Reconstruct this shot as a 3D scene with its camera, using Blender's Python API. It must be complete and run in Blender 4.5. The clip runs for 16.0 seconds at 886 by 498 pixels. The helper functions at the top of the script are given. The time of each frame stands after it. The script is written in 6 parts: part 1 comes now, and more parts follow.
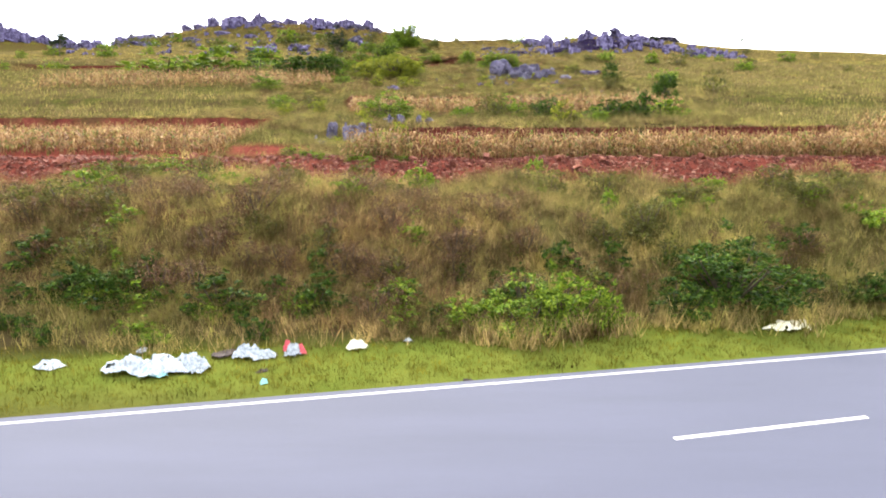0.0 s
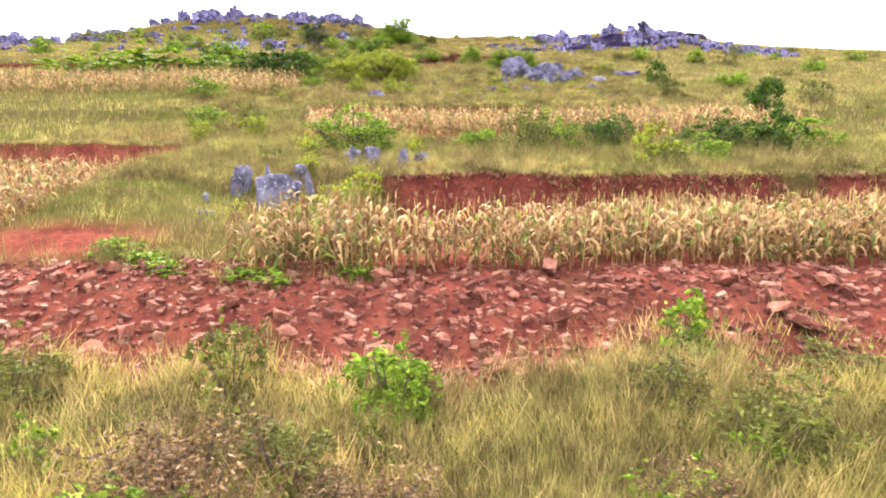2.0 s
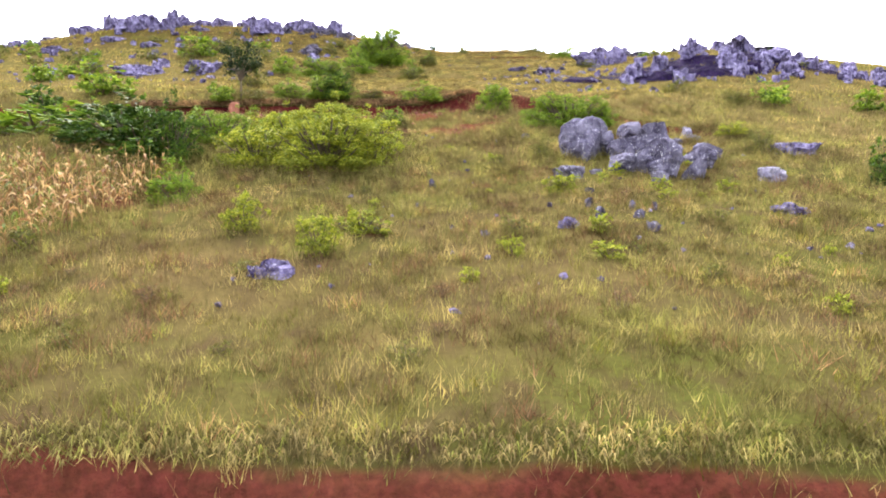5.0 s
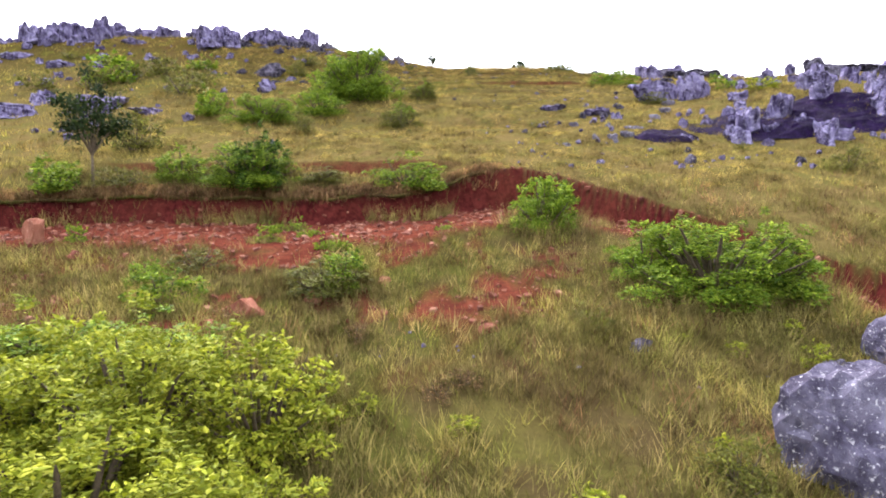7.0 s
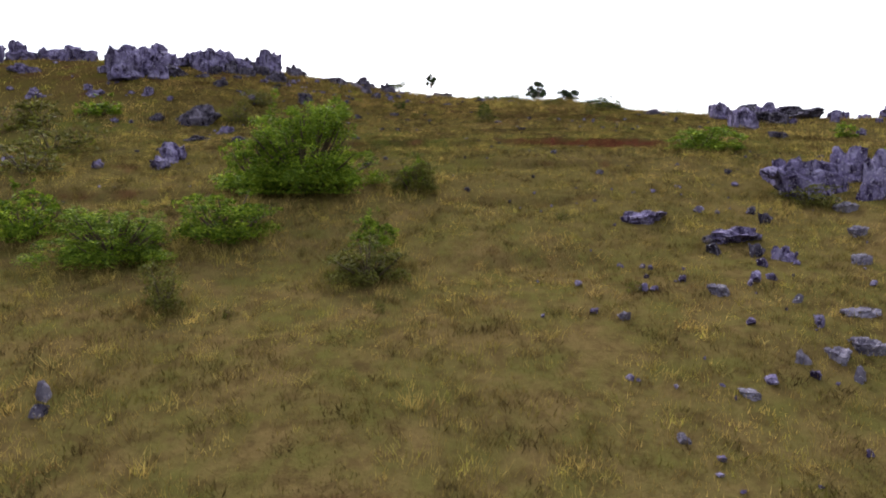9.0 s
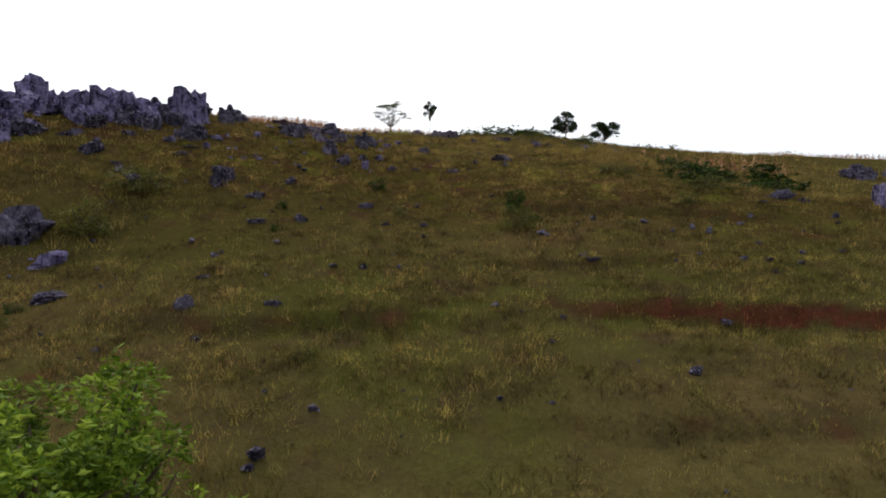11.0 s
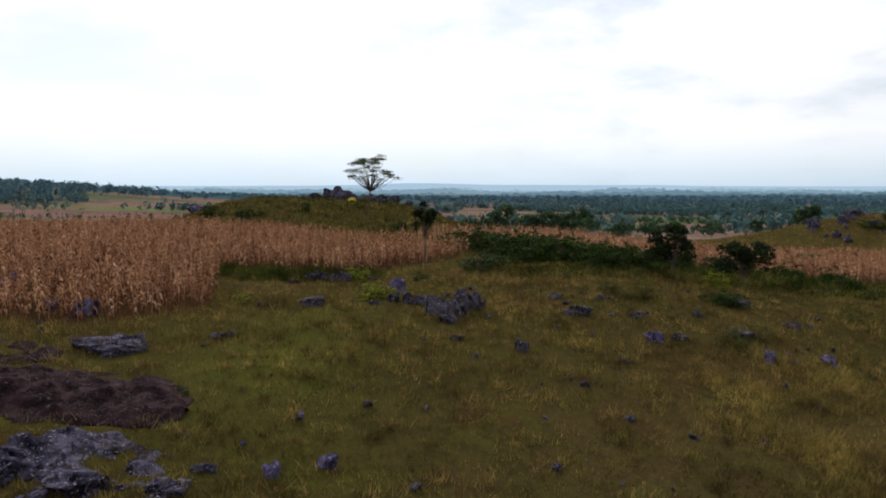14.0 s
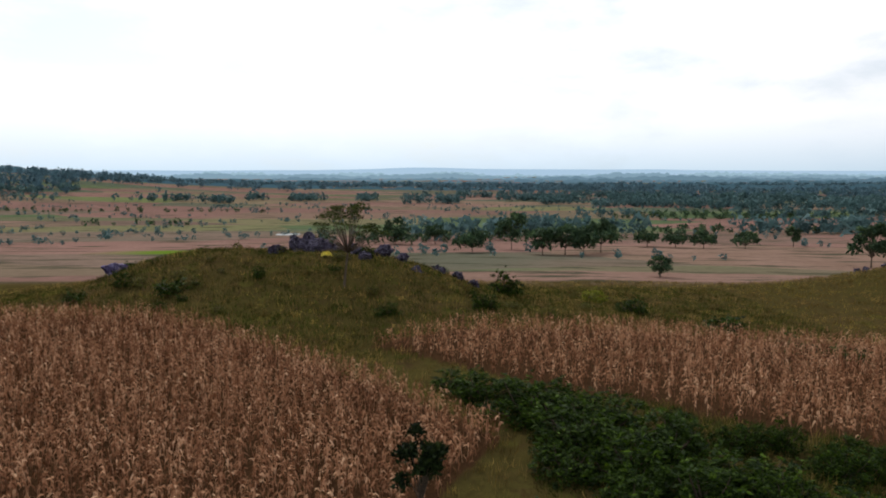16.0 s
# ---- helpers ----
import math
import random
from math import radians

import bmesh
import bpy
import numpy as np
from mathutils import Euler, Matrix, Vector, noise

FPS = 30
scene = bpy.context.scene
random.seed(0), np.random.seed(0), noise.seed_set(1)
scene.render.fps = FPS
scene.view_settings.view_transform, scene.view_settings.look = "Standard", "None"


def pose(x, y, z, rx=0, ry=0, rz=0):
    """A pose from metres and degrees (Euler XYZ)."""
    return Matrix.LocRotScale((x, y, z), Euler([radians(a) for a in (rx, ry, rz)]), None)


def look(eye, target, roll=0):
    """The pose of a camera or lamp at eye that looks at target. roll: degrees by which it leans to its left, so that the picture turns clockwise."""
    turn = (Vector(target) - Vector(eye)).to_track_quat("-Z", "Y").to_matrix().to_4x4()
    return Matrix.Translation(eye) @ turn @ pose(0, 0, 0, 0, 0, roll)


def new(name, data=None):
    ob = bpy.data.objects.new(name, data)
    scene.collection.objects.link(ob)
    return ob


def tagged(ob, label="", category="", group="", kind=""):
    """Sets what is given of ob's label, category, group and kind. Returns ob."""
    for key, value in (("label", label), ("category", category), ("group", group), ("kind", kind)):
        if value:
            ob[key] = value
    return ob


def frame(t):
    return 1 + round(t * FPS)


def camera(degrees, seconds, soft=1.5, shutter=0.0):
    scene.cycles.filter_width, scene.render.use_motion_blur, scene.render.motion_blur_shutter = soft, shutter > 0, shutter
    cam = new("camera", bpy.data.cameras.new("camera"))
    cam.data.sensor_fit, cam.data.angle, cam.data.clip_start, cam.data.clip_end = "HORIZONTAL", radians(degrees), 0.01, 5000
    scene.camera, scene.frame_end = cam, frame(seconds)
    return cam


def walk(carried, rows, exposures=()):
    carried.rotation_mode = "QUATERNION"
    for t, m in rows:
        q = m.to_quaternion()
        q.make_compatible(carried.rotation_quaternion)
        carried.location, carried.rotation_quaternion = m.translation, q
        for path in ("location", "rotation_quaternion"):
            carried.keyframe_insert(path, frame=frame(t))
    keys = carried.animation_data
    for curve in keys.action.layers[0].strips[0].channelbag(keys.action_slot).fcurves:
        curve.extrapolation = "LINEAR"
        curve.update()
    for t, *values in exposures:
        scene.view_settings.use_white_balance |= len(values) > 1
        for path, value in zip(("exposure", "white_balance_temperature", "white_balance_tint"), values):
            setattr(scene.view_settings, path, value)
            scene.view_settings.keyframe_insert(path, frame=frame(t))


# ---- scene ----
cam = camera(68.0, 16.0, soft=1.9)
PATH = [
    (0.0, pose(0.152, -0.509, 4.049, 84.675, 0.08, 0.18)),
    (0.5, pose(0.102, 2.599, 4.061, 84.718, 0.05, 0.09)),
    (1.0, pose(0.025, 6.289, 4.523, 84.671, 0.04, 0.05)),
    (1.5, pose(-0.033, 10.495, 5.642, 84.681, 0.06, -0.00)),
    (2.0, pose(-0.072, 15.014, 6.742, 84.685, 0.01, -0.06)),
    (2.5, pose(-0.147, 19.731, 7.844, 84.721, -0.06, -0.11)),
    (3.0, pose(-0.221, 24.556, 9.048, 84.771, -0.12, -0.13)),
    (3.5, pose(-0.264, 29.198, 10.540, 84.725, -0.03, -0.13)),
    (6.0, pose(-0.313, 54.542, 18.189, 84.720, -0.05, -0.03)),
    (6.5, pose(-0.335, 59.734, 19.752, 84.722, -0.03, -0.03)),
    (7.0, pose(-0.385, 64.756, 21.330, 84.682, 0.01, -0.00)),
    (7.5, pose(-0.421, 69.727, 22.913, 84.669, -0.01, 0.01)),
    (8.0, pose(-0.471, 74.701, 24.525, 84.682, 0.02, 0.00)),
    (8.5, pose(-0.531, 79.649, 26.158, 84.699, 0.05, 0.04)),
    (9.0, pose(-0.590, 84.612, 27.746, 84.713, 0.01, -0.00)),
    (11.5, pose(-0.763, 109.918, 35.674, 84.694, -0.03, 0.08)),
    (12.0, pose(-0.834, 115.334, 37.379, 84.679, -0.00, 0.03)),
    (12.5, pose(-0.914, 120.813, 39.090, 84.704, 0.04, -0.01)),
    (13.0, pose(-0.994, 126.209, 40.819, 84.697, 0.03, -0.07)),
    (13.5, pose(-1.083, 131.683, 42.499, 84.704, -0.02, -0.11)),
    (14.0, pose(-1.194, 137.102, 44.050, 84.705, -0.02, -0.08)),
    (14.5, pose(-1.298, 142.548, 45.614, 84.705, -0.01, -0.01)),
    (15.0, pose(-1.393, 148.020, 47.219, 84.723, 0.01, 0.01)),
    (15.5, pose(-1.486, 153.430, 48.714, 84.592, -0.01, 0.08)),
    (16.0, pose(-1.584, 158.792, 50.118, 83.278, -0.00, 0.05)),
]
EXPOSURES = [(0.0, 2.5), (0.5, 2.82), (1.0, 3.02), (2.5, 3.07), (3.5, 2.92), (6.0, 2.72), (7.5, 2.36), (8.5, 1.78), (9.0, 1.18), (11.5, 0.42), (12.5, 0.3), (13.5, 0.18), (14.5, 0.02), (16.0, 0.12)]
walk(cam, PATH, EXPOSURES)

# ---- sky and sun: a bright overcast day ----
world = bpy.data.worlds.new("sky")
scene.world = world
world.use_nodes = True
wn, wl = world.node_tree.nodes, world.node_tree.links
wn.clear()
sky = wn.new("ShaderNodeTexSky")
sky.sky_type, sky.sun_disc = "NISHITA", False
sky.sun_elevation, sky.sun_rotation = radians(40), radians(-20)
coord = wn.new("ShaderNodeTexCoord")
squash = wn.new("ShaderNodeMapping")
squash.inputs["Scale"].default_value = (1.0, 1.0, 2.6)
clouds = wn.new("ShaderNodeTexNoise")
clouds.inputs["Scale"].default_value, clouds.inputs["Detail"].default_value, clouds.inputs["Roughness"].default_value = 3.6, 7, 0.58
cover = wn.new("ShaderNodeValToRGB")
cover.color_ramp.elements[0].position, cover.color_ramp.elements[1].position = 0.33, 0.52
cover.color_ramp.elements[0].color, cover.color_ramp.elements[1].color = (0.5, 0.5, 0.5, 1), (1, 1, 1, 1)
cloud_light = wn.new("ShaderNodeValToRGB")
cloud_light.color_ramp.elements[0].position, cloud_light.color_ramp.elements[1].position = 0.36, 0.60
cloud_light.color_ramp.elements[0].color, cloud_light.color_ramp.elements[1].color = (8.8, 9.3, 10.1, 1), (10.4, 10.55, 10.95, 1)
blend = wn.new("ShaderNodeMix")
blend.data_type = "RGBA"
back = wn.new("ShaderNodeBackground")
back.inputs["Strength"].default_value = 0.1
wout = wn.new("ShaderNodeOutputWorld")
wl.new(coord.outputs["Generated"], squash.inputs["Vector"])
wl.new(squash.outputs["Vector"], clouds.inputs["Vector"])
wl.new(clouds.outputs["Fac"], cover.inputs["Fac"])
wl.new(clouds.outputs["Fac"], cloud_light.inputs["Fac"])
wl.new(cover.outputs["Color"], blend.inputs["Factor"])
wl.new(sky.outputs["Color"], blend.inputs["A"])
# blue haze low over the horizon
apart = wn.new("ShaderNodeSeparateXYZ")
low = wn.new("ShaderNodeMapRange")
low.inputs["From Min"].default_value, low.inputs["From Max"].default_value = 0.0, 0.075
low.inputs["To Min"].default_value, low.inputs["To Max"].default_value = 0.85, 0.0
hazy = wn.new("ShaderNodeMix")
hazy.data_type = "RGBA"
hazy.inputs["B"].default_value = (5.6, 7.2, 8.6, 1)
wl.new(coord.outputs["Generated"], apart.inputs["Vector"])
wl.new(apart.outputs["Z"], low.inputs["Value"])
wl.new(low.outputs["Result"], hazy.inputs["Factor"])
wl.new(blend.outputs["Result"], hazy.inputs["A"])
wl.new(cloud_light.outputs["Color"], blend.inputs["B"])
# the cloud is brightest round the hidden sun
toward = wn.new("ShaderNodeVectorMath")
toward.operation = "DOT_PRODUCT"
toward.inputs[1].default_value = (-0.26, 0.72, 0.64)
glow = wn.new("ShaderNodeMapRange")
glow.inputs["From Min"].default_value, glow.inputs["From Max"].default_value = -0.9, 0.75
glow.inputs["To Min"].default_value, glow.inputs["To Max"].default_value = 0.33, 1.0
scaled = wn.new("ShaderNodeMix")
scaled.data_type, scaled.blend_type = "RGBA", "MULTIPLY"
scaled.inputs["Factor"].default_value = 1.0
wl.new(coord.outputs["Generated"], toward.inputs[0])
wl.new(toward.outputs["Value"], glow.inputs["Value"])
wl.new(hazy.outputs["Result"], scaled.inputs["A"])
wl.new(glow.outputs["Result"], scaled.inputs["B"])
wl.new(scaled.outputs["Result"], back.inputs["Color"])
wl.new(back.outputs["Background"], wout.inputs["Surface"])

sun_lamp = bpy.data.lights.new("sun", "SUN")
sun_lamp.energy, sun_lamp.angle, sun_lamp.color = 1.7, radians(9), (1.0, 0.94, 0.84)
sun = new("sun", sun_lamp)
sun.matrix_world = look((-26, 72, 64), (0, 0, 0))

# ---- materials ----
def ramp_node(nodes, stops):
    r = nodes.new("ShaderNodeValToRGB")
    el = r.color_ramp.elements
    while len(el) < len(stops):
        el.new(0.5)
    for e, (p, c) in zip(el, stops):
        e.position, e.color = p, (*c, 1)
    return r


class Stuff:
    """A node material, put together step by step."""

    def __init__(self, name, roughness=0.9, specular=0.2):
        self.mat = bpy.data.materials.new(name)
        self.mat.use_nodes = True
        self.n, self.l = self.mat.node_tree.nodes, self.mat.node_tree.links
        self.shader = self.n["Principled BSDF"]
        self.shader.inputs["Roughness"].default_value = roughness
        self.shader.inputs["Specular IOR Level"].default_value = specular
        self.place = self.n.new("ShaderNodeNewGeometry")

    def local(self):
        c = self.n.new("ShaderNodeTexCoord")
        return c.outputs["Object"]

    def noise(self, scale, detail=4, rough_=0.6, where=None, stretch=None):
        t = self.n.new("ShaderNodeTexNoise")
        t.inputs["Scale"].default_value, t.inputs["Detail"].default_value, t.inputs["Roughness"].default_value = scale, detail, rough_
        where = where or self.place.outputs["Position"]
        if stretch:
            m = self.n.new("ShaderNodeMapping")
            m.inputs["Scale"].default_value = stretch
            self.l.new(where, m.inputs["Vector"])
            where = m.outputs["Vector"]
        self.l.new(where, t.inputs["Vector"])
        return t.outputs["Fac"]

    def cells(self, scale, where=None, feature="F1", out="Distance", stretch=None):
        t = self.n.new("ShaderNodeTexVoronoi")
        t.feature = feature
        t.inputs["Scale"].default_value = scale
        where = where or self.place.outputs["Position"]
        if stretch:
            m = self.n.new("ShaderNodeMapping")
            m.inputs["Scale"].default_value = stretch
            self.l.new(where, m.inputs["Vector"])
            where = m.outputs["Vector"]
        self.l.new(where, t.inputs["Vector"])
        return t.outputs[out]

    def ramp(self, fac, *stops):
        r = ramp_node(self.n, stops)
        self.l.new(fac, r.inputs["Fac"])
        return r.outputs["Color"]

    def mask(self, fac, lo, hi):
        return self.ramp(fac, (lo, (0, 0, 0)), (hi, (1, 1, 1)))

    def mix(self, fac, a, b, kind="MIX"):
        m = self.n.new("ShaderNodeMix")
        m.data_type, m.blend_type = "RGBA", kind
        for socket, v in (("Factor", fac), ("A", a), ("B", b)):
            if isinstance(v, (int, float)):
                m.inputs[socket].default_value = v
            elif isinstance(v, tuple):
                m.inputs[socket].default_value = (*v, 1)
            else:
                self.l.new(v, m.inputs[socket])
        return m.outputs["Result"]

    def attribute(self, name):
        a = self.n.new("ShaderNodeAttribute")
        a.attribute_name = name
        return a.outputs["Fac"]

    def island(self):
        return self.place.outputs["Random Per Island"]

    def each(self):
        return self.n.new("ShaderNodeObjectInfo").outputs["Random"]

    def colour(self, c):
        if isinstance(c, tuple):
            self.shader.inputs["Base Color"].default_value = (*c, 1)
        else:
            self.l.new(c, self.shader.inputs["Base Color"])
        return self

    def bump(self, fac, strength=0.5, distance=0.05):
        b = self.n.new("ShaderNodeBump")
        b.inputs["Strength"].default_value, b.inputs["Distance"].default_value = strength, distance
        self.l.new(fac, b.inputs["Height"])
        self.l.new(b.outputs["Normal"], self.shader.inputs["Normal"])
        return self

    def thin(self, amount=0.3):
        """Leaves let some light through."""
        t = self.n.new("ShaderNodeBsdfTranslucent")
        m = self.n.new("ShaderNodeMixShader")
        m.inputs["Fac"].default_value = amount
        link = [k for k in self.l if k.to_socket == self.shader.inputs["Base Color"]]
        if link:
            self.l.new(link[0].from_socket, t.inputs["Color"])
        self.l.new(self.shader.outputs["BSDF"], m.inputs[1])
        self.l.new(t.outputs["BSDF"], m.inputs[2])
        self.l.new(m.outputs["Shader"], self.n["Material Output"].inputs["Surface"])
        return self


def ground_material():
    s = Stuff("hill_ground", 1.0, 0.0)
    wide, mid, fine = s.noise(0.09, 3), s.noise(0.7, 5), s.noise(9, 5, 0.7)
    grass = s.ramp(wide, (0.32, (0.105, 0.073, 0.03)), (0.45, (0.08, 0.067, 0.021)), (0.6, (0.062, 0.068, 0.013)))
    grass = s.mix(s.mask(mid, 0.45, 0.66), grass, (0.06, 0.040, 0.02))
    grass = s.mix(s.mask(fine, 0.35, 0.7), s.mix(0.6, grass, (0.03, 0.022, 0.01)), grass)
    grass = s.mix(s.mask(s.noise(0.33, 4), 0.66, 0.72), grass, (0.06, 0.026, 0.014))
    short = s.mix(s.mask(mid, 0.38, 0.62), (0.112, 0.079, 0.033), (0.08, 0.073, 0.022))
    short = s.mix(s.mask(fine, 0.35, 0.65), s.mix(0.4, short, (0.05, 0.036, 0.012)), short)
    clumps = s.mask(s.noise(2.3, 6, 0.7), 0.48, 0.6)
    short = s.mix(s.mix(0.6, (0, 0, 0), clumps), short, (0.05, 0.032, 0.014))
    grass = s.mix(s.attribute("short"), grass, short)
    # darker, browner ground colour high on the hill, strongest near y 141
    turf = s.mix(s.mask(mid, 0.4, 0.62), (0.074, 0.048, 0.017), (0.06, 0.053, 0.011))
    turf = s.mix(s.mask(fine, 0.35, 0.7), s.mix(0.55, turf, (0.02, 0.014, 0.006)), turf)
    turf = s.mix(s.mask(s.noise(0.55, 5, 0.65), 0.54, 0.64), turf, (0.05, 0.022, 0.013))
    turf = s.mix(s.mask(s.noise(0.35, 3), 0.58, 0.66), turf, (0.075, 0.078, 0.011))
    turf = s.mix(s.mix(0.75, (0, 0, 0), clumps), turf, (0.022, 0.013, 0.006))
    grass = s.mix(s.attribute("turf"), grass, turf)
    grass = s.mix(s.mix(0.5, (0, 0, 0), s.mask(s.noise(1.7, 6, 0.75), 0.57, 0.64)), grass, (0.036, 0.023, 0.011))
    lush = s.mix(s.mask(mid, 0.35, 0.65), (0.09, 0.10, 0.018), (0.07, 0.088, 0.014))
    grass = s.mix(s.attribute("verge"), grass, lush)
    red = s.ramp(s.noise(1.4, 6, 0.65), (0.3, (0.042, 0.010, 0.008)), (0.5, (0.092, 0.024, 0.015)), (0.72, (0.145, 0.044, 0.028)))
    red = s.mix(s.mask(s.cells(7.0), 0.0, 0.35), s.mix(0.4, red, (0.16, 0.055, 0.034)), red)
    red = s.mix(s.mask(fine, 0.35, 0.6), s.mix(0.7, red, (0.04, 0.012, 0.01)), red)
    red = s.mix(s.attribute("dusty"), red, s.mix(1.0, red, (1.5, 1.5, 1.55), "MULTIPLY"))
    # cut faces: maroon subsoil with the overhang's shade painted into its colour
    red = s.mix(s.attribute("cut_shade"), red, s.mix(s.mask(s.noise(5, 4), 0.4, 0.6), (0.035, 0.006, 0.007), (0.085, 0.016, 0.015)))
    grass = s.mix(s.attribute("field"), grass, s.mix(s.mask(fine, 0.35, 0.65), (0.03, 0.015, 0.008), (0.085, 0.045, 0.022)))
    near = s.mix(s.attribute("soil"), grass, red)
    plot = s.cells(0.016, out="Color", stretch=(0.42, 1.15, 0.0))
    # plot colours are lightened and blued to stand in for haze over the plain
    plots = s.ramp(plot, (0.15, (0.09, 0.135, 0.065)), (0.33, (0.25, 0.14, 0.12)), (0.5, (0.19, 0.108, 0.095)), (0.62, (0.085, 0.12, 0.08)), (0.72, (0.26, 0.15, 0.13)), (0.9, (0.12, 0.19, 0.06)))
    plots = s.mix(s.mix(0.55, (0, 0, 0), s.attribute("tilled")), plots, s.mix(s.mask(s.noise(0.05, 4), 0.4, 0.6), (0.22, 0.128, 0.105), (0.285, 0.17, 0.142)))
    plots = s.mix(s.mask(s.noise(0.11, 5, 0.65, stretch=(0.35, 1.6, 0)), 0.52, 0.62), plots, (0.06, 0.06, 0.04))
    plots = s.mix(s.mask(s.noise(0.6, 4), 0.3, 0.7), s.mix(0.35, plots, (0.06, 0.05, 0.03)), plots)
    plots = s.mix(s.attribute("crop"), plots, (0.10, 0.16, 0.02))
    s.colour(s.mix(s.attribute("plain"), near, plots))
    return s.bump(s.mix(0.5, mid, fine), 0.9, 0.12).mat


def asphalt_material():
    s = Stuff("asphalt", 0.85, 0.3)
    c = s.mix(s.mask(s.noise(0.5, 4, stretch=(0.3, 1.6, 1)), 0.35, 0.7), (0.044, 0.047, 0.074), (0.055, 0.058, 0.09))
    c = s.mix(s.mask(s.noise(60, 3), 0.35, 0.7), s.mix(0.35, c, (0.045, 0.045, 0.05)), c)
    return s.colour(c).bump(s.noise(70, 3), 0.3, 0.01).mat


def paint_material():
    s = Stuff("road_paint", 0.7, 0.3)
    return s.colour(s.mix(s.mask(s.noise(14, 5, 0.7), 0.36, 0.5), (0.15, 0.14, 0.15), (0.42, 0.40, 0.40))).mat


def blade_material(name, dry, dull, green, lime=0.5, through_=0.25):
    s = Stuff(name, 0.9, 0.04)
    which = s.mix(0.7, s.island(), s.attribute("tuft"))
    c = s.ramp(which, (0.12, dry), (0.5, dull), (0.85, green))
    c = s.mix(1.0, c, s.ramp(s.attribute("tone"), (0.0, (0.35, 0.33, 0.3)), (0.5, (0.9, 0.9, 0.9)), (1.0, (1.7, 1.65, 1.5))), "MULTIPLY")
    patch = s.mask(s.noise(0.16, 3), 0.5 - 0.22 * (lime - 0.5) - 0.08, 0.5 - 0.22 * (lime - 0.5) + 0.12)
    c = s.mix(s.mix(0.45, (0, 0, 0), patch), c, green)
    spots = s.mask(s.noise(1.1, 3), 0.5, 0.68)
    c = s.mix(s.mix(0.75, (0, 0, 0), spots), c, tuple(v * 0.6 for v in dull))
    clump = s.mask(s.noise(3.6, 3, 0.6), 0.40, 0.58)
    c = s.mix(clump, s.mix(0.62, c, tuple(v * 0.25 for v in dull)), s.mix(0.25, c, dry))
    tone = s.ramp(s.noise(0.5, 6, 0.72), (0.34, (0.34, 0.30, 0.28)), (0.5, (0.95, 0.95, 0.95)), (0.66, (1.6, 1.55, 1.35)))
    c = s.mix(1.0, c, tone, "MULTIPLY")
    return s.colour(c).thin(through_).mat


def leaf_material(name, dark, mid, light):
    s = Stuff(name, 0.7, 0.10)
    c = s.ramp(s.island(), (0.0, dark), (0.55, mid), (1.0, light))
    c = s.mix(1.0, c, s.ramp(s.attribute("tone"), (0.0, (0.4, 0.42, 0.4)), (0.5, (0.95, 0.95, 0.9)), (1.0, (1.5, 1.45, 1.2))), "MULTIPLY")
    c = s.mix(s.mix(0.3, (0, 0, 0), s.each()), c, mid)
    return s.colour(c).thin(0.25).mat


def rock_material(name, pale, mid, dark, lichen, streaky=1.0):
    s = Stuff(name, 0.95, 0.05)
    big, streak, fine = s.noise(1.3, 6, 0.65), s.noise(3.0, 6, 0.7, stretch=(1, 1, 0.35)), s.noise(16, 5, 0.75)
    c = s.ramp(big, (0.32, dark), (0.48, mid), (0.66, pale))
    # dark streaks of the stone, widened to paint in shaded crevices
    c = s.mix(s.mix(streaky, (0, 0, 0), s.mask(streak, 0.45, 0.6)), c, dark)
    c = s.mix(s.mask(s.noise(11, 6, 0.68), 0.59, 0.66), c, lichen)
    c = s.mix(s.mask(fine, 0.60, 0.68), c, lichen)
    c = s.mix(s.mask(s.cells(5.0), 0.02, 0.10), s.mix(0.6, c, dark), c)
    return s.colour(c).bump(s.mix(0.5, streak, fine), 0.9, 0.08).mat


def shard_material():
    s = Stuff("red_shards", 0.9, 0.1)
    c = s.ramp(s.island(), (0.0, (0.05, 0.014, 0.011)), (0.45, (0.13, 0.042, 0.029)), (0.85, (0.20, 0.078, 0.052)), (1.0, (0.30, 0.155, 0.11)))
    return s.colour(s.mix(s.mask(s.noise(14, 4), 0.35, 0.65), s.mix(0.5, c, (0.09, 0.03, 0.02)), c)).bump(s.noise(30, 4), 0.5, 0.02).mat


def simple(name, colour, vary=0.25, scale=6, roughness=0.8):
    s = Stuff(name, roughness, 0.25)
    darker = tuple(v * (1 - vary) for v in colour)
    lighter = tuple(min(1, v * (1 + vary)) for v in colour)
    return s.colour(s.mix(s.mask(s.noise(scale, 5), 0.35, 0.65), darker, lighter)).bump(s.noise(scale * 4, 4), 0.4, 0.02).mat


